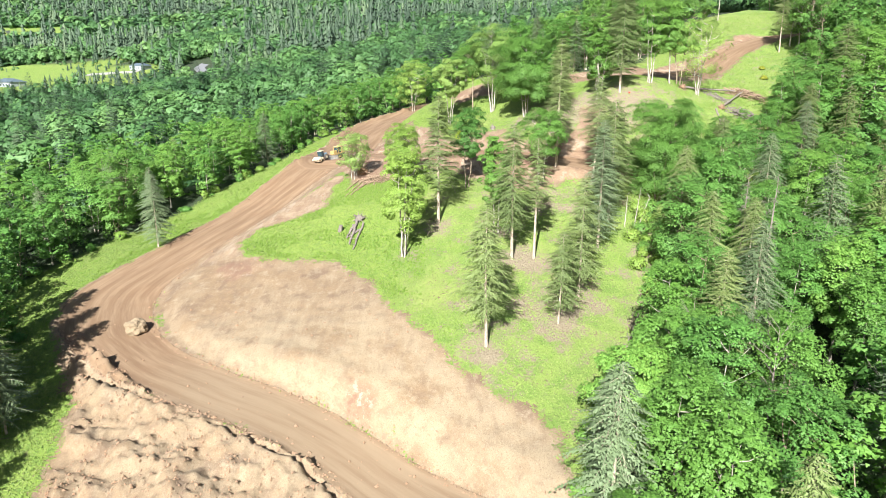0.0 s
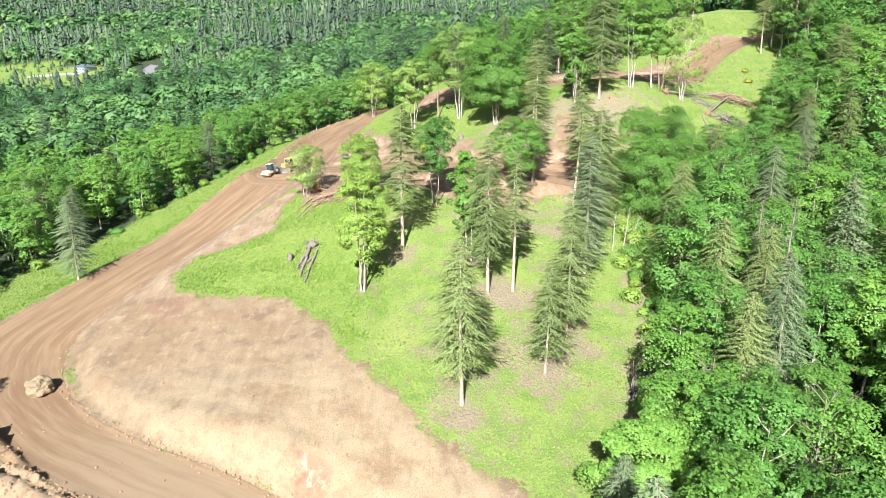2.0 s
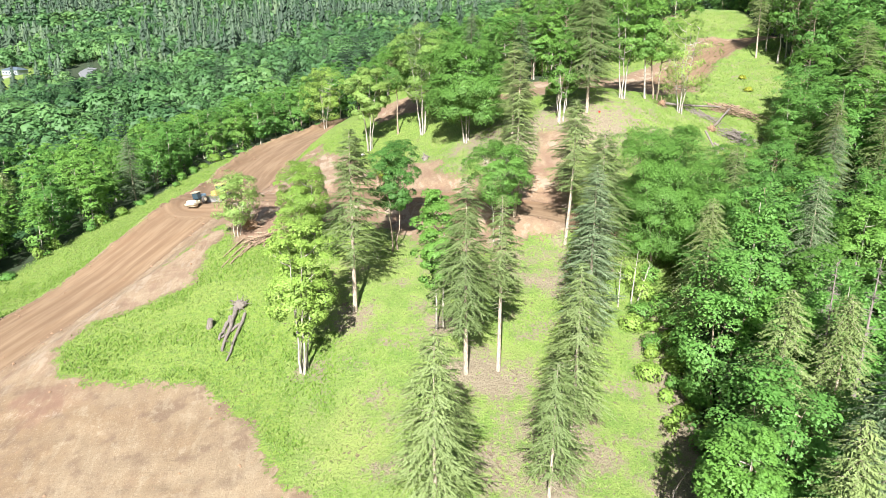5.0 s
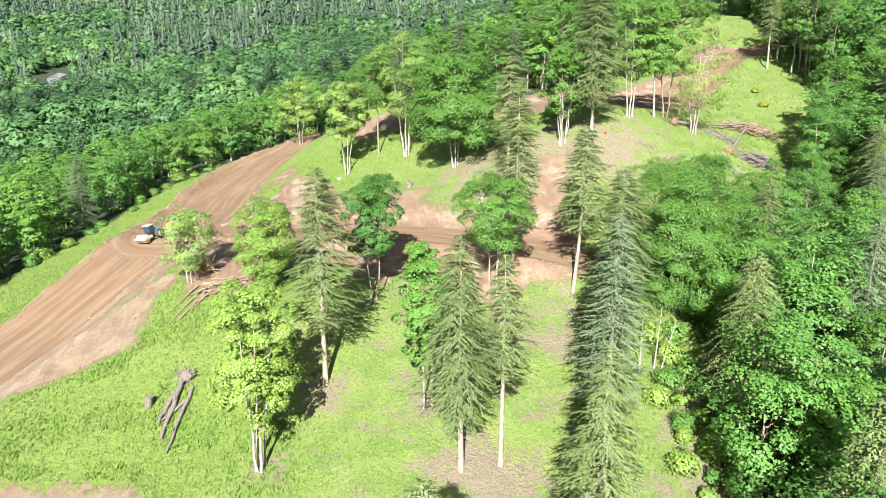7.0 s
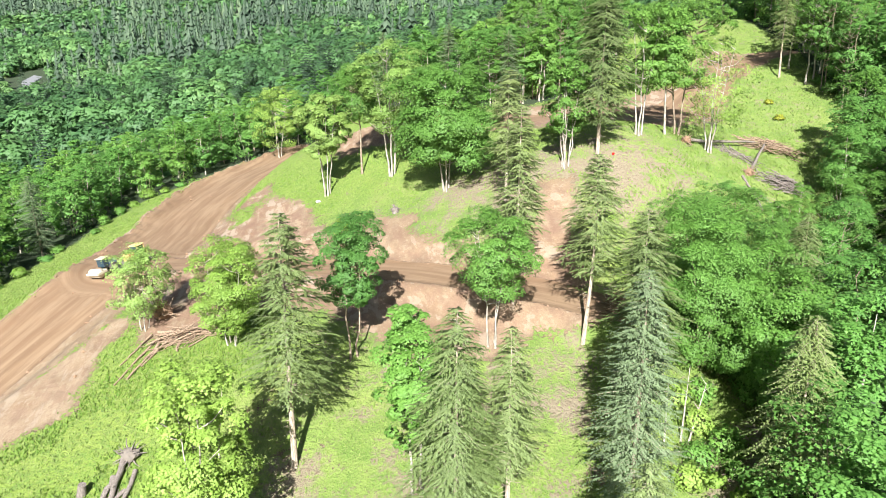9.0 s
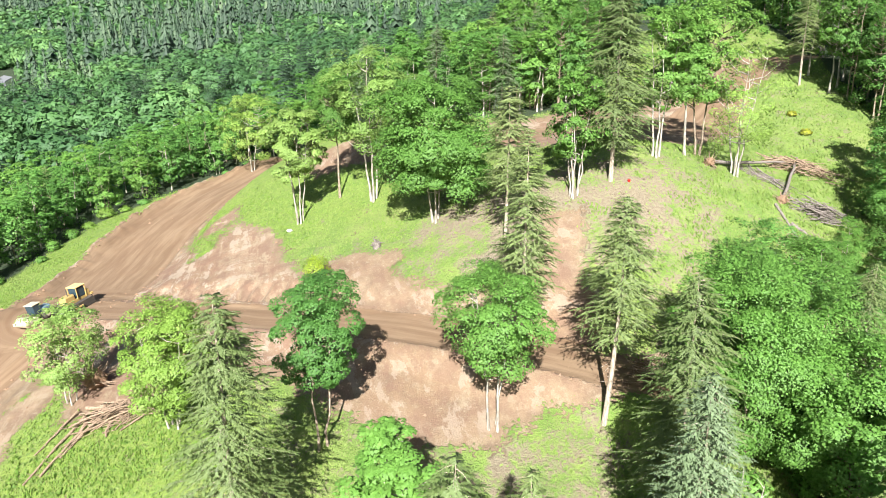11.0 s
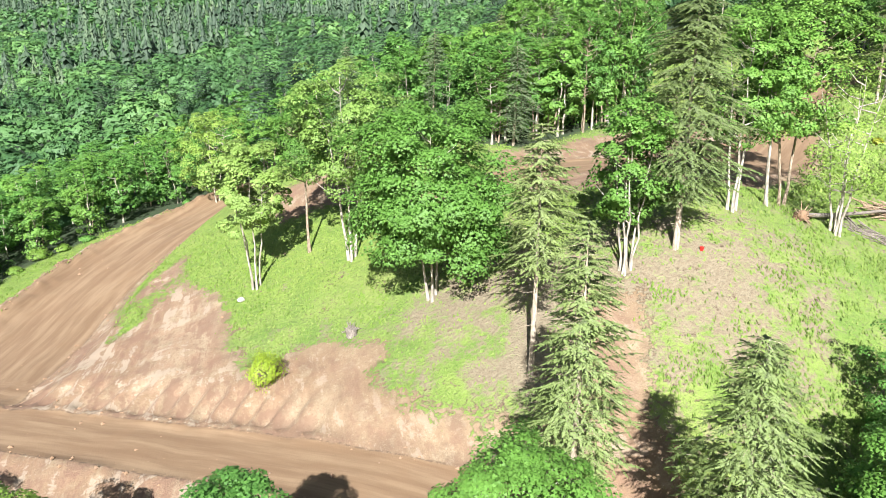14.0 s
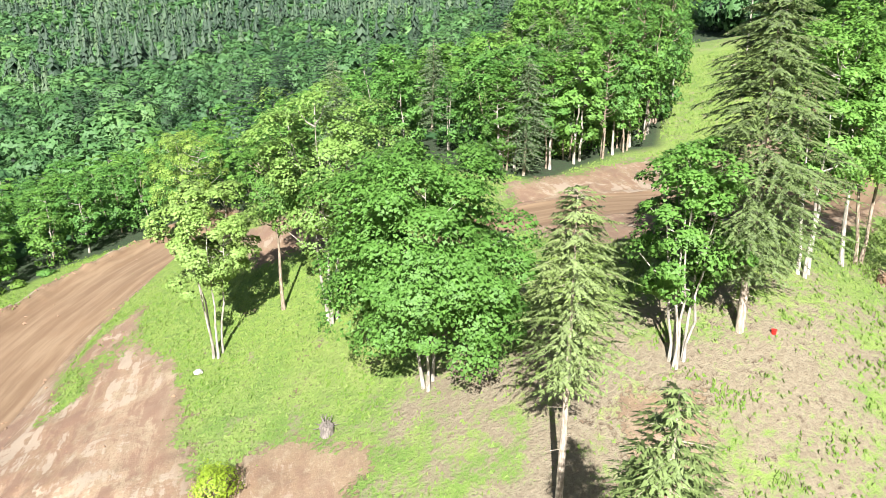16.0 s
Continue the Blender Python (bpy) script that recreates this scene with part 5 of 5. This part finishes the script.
log(34.4, 136.0, 40.2, 136.2, 0.3, "barked trunk on top of a brush tangle", LOG, 0.8)
brush_pile(27, 87.5, 5, 3.0, 0.8, 60, 70, "leaning dead poles and branches at the wood's edge", DEAD, 10)
stump2 = tagged(part("stump", drum(0.5, 0.9, sides=14, r2=0.4), DEAD, None, "weathered grey stump at the grass edge"), category="stump")
stump2.matrix_basis = pose(11.9, 164.0, height(11.9, 164.0) + 0.3, 4, 6, 0)
root_wad(11.8, 164.4, 0.75, "small grey root mass at the grass edge", DEAD)
small = tagged(part("stone", rock_mesh(8, 0.36, 0.7, 3), plain("pale_grey_stone", (0.45, 0.43, 0.39), 0.9), None, "pale grey stone in the grass"), category="stone")
small.matrix_basis = pose(0.4, 178.3, height(0.4, 178.3) + 0.2)

RED = plain("red_plastic", (0.55, 0.02, 0.015), 0.4, wear=0.2)
bucket = new("bucket")
part("body", drum(0.14, 0.3, (0, 0, 0.15), sides=18, r2=0.18), RED, bucket)
part("rim", drum(0.195, 0.03, (0, 0, 0.3), sides=18), RED, bucket)
bucket.matrix_basis = pose(41.6, 156.8, height(41.6, 156.8))
tagged(bucket, "small red plastic bucket on dry grass", "bucket")


# dead standing trees
def dead_tree(x, y, h, twigs, label, seed, spread_=1.6, bush=False):
    rng = np.random.default_rng(seed)
    b = Build()
    bend = rng.normal(0, 0.3, 2)
    t = np.linspace(0, 1, 7)
    pts = np.stack([bend[0] * t * t * 2, bend[1] * t * t * 2, t * h - 0.3], 1)
    tube(b, pts, 0.013 * h * (1.05 - t) + 0.01, 7)
    for _ in range(twigs):
        f = rng.uniform(0.25 if not bush else 0.1, 1)
        p = np.array([np.interp(f, t, pts[:, 0]), np.interp(f, t, pts[:, 1]), f * h - 0.3])
        a = rng.uniform(0, 6.3)
        d = np.array([math.cos(a), math.sin(a), rng.uniform(-0.2, 0.3) if not bush else rng.uniform(0.4, 1.2)]) * spread_ * (1.15 - f if not bush else 1) * rng.uniform(0.6, 1.2)
        tube(b, [p, p + d * 0.5 + [0, 0, 0.05], p + d], [0.05, 0.035, 0.01], 3)
        for _ in range(3):
            e = p + d * rng.uniform(0.4, 1)
            tube(b, [e, e + d * 0.3 + rng.normal(0, 0.3, 3)], [0.025, 0.008], 3)
    ob = link("dead_tree", b.mesh("dead_tree", DEAD, True))
    ob.matrix_basis = pose(x, y, height(x, y))
    return tagged(ob, label, "dead tree")


dead_tree(41.5, 92, 22.5, 90, "bleached dead fir standing in the wood", 1)
dead_tree(45.5, 92.5, 23, 80, "bleached dead fir standing in the wood", 2)
dead_tree(26.3, 88.4, 7, 5, "broken grey snag at the wood's edge", 3, 0.8)
dead_tree(25.8, 86, 6, 4, "broken grey snag at the wood's edge", 4, 0.8)
dead_tree(35, 66, 17, 40, "bare pale branchy tree among green maples", 5, 2.4, True)
dead_tree(43, 60, 15, 40, "bare pale branchy tree among green maples", 6, 2.6, True)
dead_tree(29, 74, 15, 26, "bare pale branchy tree among green maples", 7, 1.6, True)
for k, (x, y, dx, dy, h) in enumerate([(32.2, 118, 0.5, 1.2, 6), (34.0, 118.4, 1.2, 1.8, 6.5), (34.6, 118.2, 2.2, 1.6, 5.5)]):
    b = Build()
    t = np.linspace(0, 1, 6)[:, None]
    tube(b, np.array([[0, 0, -0.3]]) + t * np.array([[dx, dy, h]]), 0.10 * (1.1 - t[:, 0] * 0.8), 7)
    for j in range(4):
        p = np.array([dx, dy, h]) * (0.55 + 0.13 * j)
        tube(b, [p, p + np.array([0.6 * math.cos(j * 2.1 + k), 0.6 * math.sin(j * 2.1 + k), 0.5])], [0.05, 0.012], 4)
    ob = link("dead_tree", b.mesh("dead_tree", BARK_PALE, True))
    ob.matrix_basis = pose(x, y, height(x, y))
    tagged(ob, "leaning bare white alder stem at the wood's edge", "dead tree")

# utility pole on the grassy top
pole = new("utility_pole")
part("post", drum(0.16, 11, (0, 0, 5.2), sides=10, r2=0.11), BARK_PALE, pole)
part("crossarm", box((2.2, 0.1, 0.12), (0, 0, 10.1)), BARK_PALE, pole)
pole.matrix_basis = pose(91.9, 241.7, height(91.9, 241.7), 0, 0, 20)
tagged(pole, "pale wooden utility pole on the grassy top", "pole")


# ---- shrubs, weeds, grass, clods ----
def shrub(x, y, r, h, leaf, label, seed, category="bush", dense=1.0):
    rng = np.random.default_rng(seed)
    thing = new("bush")
    stems_, crown = Build(), Build()
    for _ in range(7):
        a = rng.uniform(0, 6.3)
        tube(stems_, [(0, 0, -0.15), (r * 0.4 * math.cos(a), r * 0.4 * math.sin(a), h * 0.4), (r * 0.7 * math.cos(a), r * 0.7 * math.sin(a), h * 0.75)], [0.04, 0.03, 0.01], 4)
    k = int(420 * r * dense**2)
    d = unit(rng.normal(size=(k, 3)) + [0, 0, 0.4])
    lobe = 1 + 0.16 * np.sin(3 * np.arctan2(d[:, 1], d[:, 0]) + seed) + 0.12 * np.sin(6 * d[:, 2] + seed)
    pos = np.array([0, 0, h * 0.42]) + d * lobe[:, None] * [r, r, h * 0.55] * rng.uniform(0.6, 1.03, (k, 1))
    leaves(crown, rng, pos, unit(d + [0, 0, 0.6] + rng.normal(0, 0.4, (k, 3))), 0.30 / dense, lobe=unit(d + [0, 0, 0.3]))
    link("stem", stems_.mesh("stem", BARK_DARK, True), thing)
    link("foliage", crown.mesh("foliage", leaf), thing)
    thing.matrix_basis = pose(x, y, height(x, y))
    return tagged(thing, label, category)


shrub(4.2, 161.0, 1.7, 3.0, LIME, "round bright yellow-green bush on bare earth", 1, dense=1.8)
shrub(81.5, 179.5, 0.9, 1.0, BROOM, "broom bush in yellow flower on the grassy slope", 2)
shrub(84, 187, 0.8, 0.9, BROOM, "broom bush in yellow flower on the grassy slope", 3)
for k, (x, y) in enumerate(scatter(rng, 3000, (12, 100), (45, 200), 3.0, lambda x, y: (inside(x, y, WOOD_EAST) > -1.5) & (inside(x, y, WOOD_EAST) < 1.5))[:75]):
    shrub(x, y, rng.uniform(0.9, 1.9), rng.uniform(1.2, 2.8), (LEAF, LEAF_YOUNG, LEAF)[k % 3], "low leafy shrub along the wood's edge", 20 + k)
for k, (x, y) in enumerate(scatter(rng, 400, (30.5, 39), (98, 132), 2.2, lambda x, y: (inside(x, y, WOOD_EAST) > -3.5) & (inside(x, y, WOOD_EAST) < 1.5))[:26]):
    shrub(x, y, rng.uniform(0.8, 1.5), rng.uniform(1.0, 2.2), (LEAF_YOUNG, WEED, LEAF)[k % 3], "yellow-green shrub along the wood's edge", 180 + k)
for k, (x, y) in enumerate(scatter(rng, 3000, (-80, 30), (60, 250), 3.6, lambda x, y: (inside(x, y, WOOD_WEST) > -1.5) & (inside(x, y, WOOD_WEST) < 1.0))[:60]):
    shrub(x, y, rng.uniform(0.9, 2.0), rng.uniform(1.0, 2.6), (LEAF, LEAF_YOUNG, LEAF_DARK)[k % 3], "low leafy shrub along the wood's edge", 90 + k)

for k, d in enumerate(np.arange(0.5, run_[-1] * 0.7, 2.6)):
    x, y = (np.interp(d, run_, EDGE_LINE[:, c]) for c in (0, 1))
    shrub(x - 2.2, y + 2.4, 1.7 + 0.3 * (k % 3), 2.6 + 0.6 * (k % 4), (LEAF, LEAF_DARK, LEAF_YOUNG)[k % 3], "leafy undergrowth below white-stemmed alders", 400 + k)
for k, (x, y) in enumerate([(32.5, 114), (34.5, 116), (36, 119.5), (33.8, 110.6), (35.5, 122.5), (37.5, 117), (31.6, 106), (38, 123)]):
    shrub(x, y, 1.5 + 0.15 * (k % 3), 2.2 + 0.3 * (k % 3), (LEAF_YOUNG, LEAF)[k % 2], "yellow-green shrub along the wood's edge", 300 + k)


def cover_at(x, y):
    z, c = lay(x, y)
    return z, c["dirt"], c["wood"], c["dry"], c["road"]


def tufts(name, seed, n, xs, ys, keep, size, tall, mat, label, faces=2):
    """Many small tufts in one mesh."""
    rng = np.random.default_rng(seed)
    x, y = rng.uniform(*xs, n), rng.uniform(*ys, n)
    z, dirt, wood, dry, road = cover_at(x, y)
    ok = keep(x, y, dirt, wood, dry, rng)
    x, y, z = x[ok], y[ok], z[ok]
    k = len(x)
    b = Build()
    for f in range(faces):
        a = rng.uniform(0, 6.3, k)
        s, h = size * rng.uniform(0.6, 1.4, k), tall * rng.uniform(0.5, 1.4, k)
        lean = rng.normal(0, 0.35, (k, 2)) * h[:, None]
        v = np.stack([np.stack([x - s * np.cos(a), y - s * np.sin(a), z - 0.05], 1), np.stack([x + s * np.cos(a), y + s * np.sin(a), z - 0.05], 1), np.stack([x + lean[:, 0], y + lean[:, 1], z + h], 1)], 1)
        b.add(v, np.arange(3 * k).reshape(-1, 3), None, np.tile([0.0, -0.5, 3.0], (3 * k, 1)))
    return tagged(link(name, b.mesh(name, mat)), label, "grass", kind="stuff")


meadow = lambda x, y, dirt, wood, dry, rng: (dirt < 0.42) & (wood < 0.55) & (rng.uniform(size=x.shape) > dry * 1.3)
tufts("grass", 1, 90000, (-70, 60), (60, 205), meadow, 0.14, 0.22, BLADE, "bright green meadow grass")
tufts("top_grass", 4, 26000, (60, 112), (150, 245), meadow, 0.2, 0.26, BLADE, "bright green grass on the hilltop")
tufts("weeds", 2, 80000, (-75, 60), (60, 250), lambda x, y, dirt, wood, dry, rng: (dirt < 0.4) & (wood < 0.75) & (grain(x, y, 7, 2, 51) > 0.05 + 0.9 * dry), 0.15, 0.18, WEED, "patches of taller yellow-green weeds", 3)
tufts("tall_weeds", 6, 34000, (-62, -3), (98, 160), lambda x, y, dirt, wood, dry, rng: (dirt < 0.36) & (wood < 0.6) & (grain(x, y, 4, 2, 57) > -0.05), 0.15, 0.24, WEED, "tall leafy yellow-green weeds", 3)
tufts("slope_grass", 7, 30000, (28, 80), (118, 172), lambda x, y, dirt, wood, dry, rng: (dirt < 0.4) & (wood < 0.6) & (grain(x, y, 2.2, 2, 59) > 0.0 + 1.1 * (dry - 0.2)), 0.11, 0.26, BLADE, "long green grass in clumps on the dry slope", 3)
tufts("sprigs", 3, 9000, (-50, 60), (60, 215), lambda x, y, dirt, wood, dry, rng: (dirt > 0.42) & (dirt < 0.8) & (grain(x, y, 4, 2, 53) > 0.1), 0.12, 0.25, WEED, "sparse green sprigs on the edge of bare earth")

# clods and stones on the bare earth
crng = np.random.default_rng(5)
CLOD = plain("dry_clod", (0.26, 0.165, 0.10), 0.95, wear=0.6, scale=0.5)
cx_, cy_ = np.concatenate([crng.uniform(-60, 40, 60000), crng.uniform(-58, 8, 40000)]), np.concatenate([crng.uniform(50, 240, 60000), crng.uniform(48, 98, 40000)])
cz_, cc_ = lay(cx_, cy_)
hgap, hside = beside(cx_, cy_, TRACKS["haul"])[:2]
bgap = beside(cx_, cy_, TRACKS["bench"])[0]
rough_ = 0.03 + 0.55 * (inside(cx_, cy_, SPOIL) > 0) * (grain(cx_, cy_, 3, 2, 61) > -0.15) + 0.5 * (np.abs(hgap) < 0.8) + 0.35 * (np.abs(bgap - 0.3) < 0.6) + 0.25 * ((hgap > 0) & (hgap < 3) & (hside > 0) & (cy_ > 140))
ok_ = (cc_["dirt"] > 0.6) & (crng.uniform(size=len(cx_)) < rough_)
base_ = np.array([[1, 0, 0], [-1, 0, 0], [0, 1, 0], [0, -1, 0], [0, 0, 0.8], [0, 0, -0.6]], float)
octa_ = np.array([[0, 2, 4], [2, 1, 4], [1, 3, 4], [3, 0, 4], [2, 0, 5], [1, 2, 5], [3, 1, 5], [0, 3, 5]])
clods = Build()
for x, y, z in zip(cx_[ok_], cy_[ok_], cz_[ok_]):
    r = 0.05 + 0.22 * crng.uniform() ** 5
    clods.add(base_ * crng.uniform(0.6, 1.3, (6, 3)) * r + [x, y, z + r * 0.2], octa_)
tagged(link("clods", clods.mesh("clods", CLOD)), "dry tan clods and stones on bare earth", "clods", kind="stuff")


# ---- houses in the valley ----
WALL = plain("grey_siding", (0.26, 0.29, 0.31), 0.7)
ROOF = plain("blue_grey_shingle", (0.075, 0.11, 0.135), 0.9)
PANE = plain("window_glass", (0.05, 0.07, 0.09), 0.1, 0.0, 0.1)
TRIM = plain("white_trim", (0.6, 0.6, 0.58), 0.6)


def house(x, y, length, depth, wall_h, turn, label, windows):
    thing = new("house")
    part("wall", box((length, depth, wall_h), (0, 0, wall_h / 2), bevel=0), WALL, thing)
    bm = bmesh.new()
    l, d, o = length / 2 + 0.6, depth / 2 + 0.6, depth / 2
    low = [bm.verts.new(p) for p in ((-l, -d, wall_h), (l, -d, wall_h), (l, d, wall_h), (-l, d, wall_h))]
    top = [bm.verts.new(p) for p in ((-l + o, 0, wall_h + depth * 0.22), (l - o, 0, wall_h + depth * 0.22))]
    for f in ((low[0], low[1], top[1], top[0]), (low[2], low[3], top[0], top[1]), (low[1], low[2], top[1]), (low[3], low[0], top[0]), (low[3], low[2], low[1], low[0])):
        bm.faces.new(f)
    part("roof", bm, ROOF, thing)
    for i in range(windows):
        wx = -length / 2 + (i + 0.5) * length / windows
        w = part("window", box((length / windows * 0.62, 0.12, 1.5), (wx, -depth / 2 - 0.05, 1.6), bevel=0), TRIM, thing)
        part("pane", box((length / windows * 0.5, 0.08, 1.25), (wx, -depth / 2 - 0.1, 1.6), bevel=0), PANE, w)
    thing.matrix_basis = pose(x, y, float(hill(np.array([x]), np.array([y]))[0]) - 0.2, 0, 0, turn)
    return tagged(thing, label, "house")


house(-240, 563, 14, 9, 3.4, -24, "grey single-storey house with blue-grey hipped roof", 5)
yx_, yy_ = np.meshgrid(np.linspace(-276, -236, 22), np.linspace(540, 556, 10), indexing="ij")
b = Build()
i_, j_ = np.meshgrid(np.arange(21), np.arange(9), indexing="ij")
b.add(np.stack([yx_.ravel(), yy_.ravel(), hill(yx_.ravel(), yy_.ravel()) + 0.5], 1), np.stack([i_ * 10 + j_, (i_ + 1) * 10 + j_, (i_ + 1) * 10 + j_ + 1, i_ * 10 + j_ + 1], -1).reshape(-1, 4))
tagged(link("gravel_yard", b.mesh("gravel_yard", plain("pale_gravel", (0.34, 0.33, 0.31), 0.9, wear=0.5, scale=0.2), True)), "pale gravel yard beside a grey house", "yard", kind="structure")
house(-312, 508, 22, 11, 3.6, -30, "low white house with blue-grey hipped roof", 6)

# paved road through the valley woods
ASPHALT = plain("worn_asphalt", (0.20, 0.205, 0.215), 0.85, wear=0.3, scale=0.3)
t_ = np.linspace(0, 1, 40)
rx_, ry_ = np.interp(t_, [0, 0.33, 0.66, 1], [-158, -172, -187, -196]), np.interp(t_, [0, 0.33, 0.66, 1], [468, 510, 545, 590])
nx_, ny_ = unit(np.stack([np.gradient(ry_), -np.gradient(rx_)], 1)).T
rows_ = []
for off, drop in ((-4.2, -0.5), (-3.6, 0.35), (3.6, 0.35), (4.2, -0.5)):
    px_, py_ = rx_ + nx_ * off, ry_ + ny_ * off
    rows_.append(np.stack([px_, py_, hill(rx_, ry_) + drop], 1))
b = Build()
for k in range(3):
    n_ = len(t_)
    b.add(np.concatenate([rows_[k], rows_[k + 1]]), np.stack([np.arange(n_ - 1), np.arange(1, n_), np.arange(1, n_) + n_, np.arange(n_ - 1) + n_], 1))
tagged(link("valley_road", b.mesh("valley_road", ASPHALT)), "grey paved road through the valley woods", "road", kind="structure")
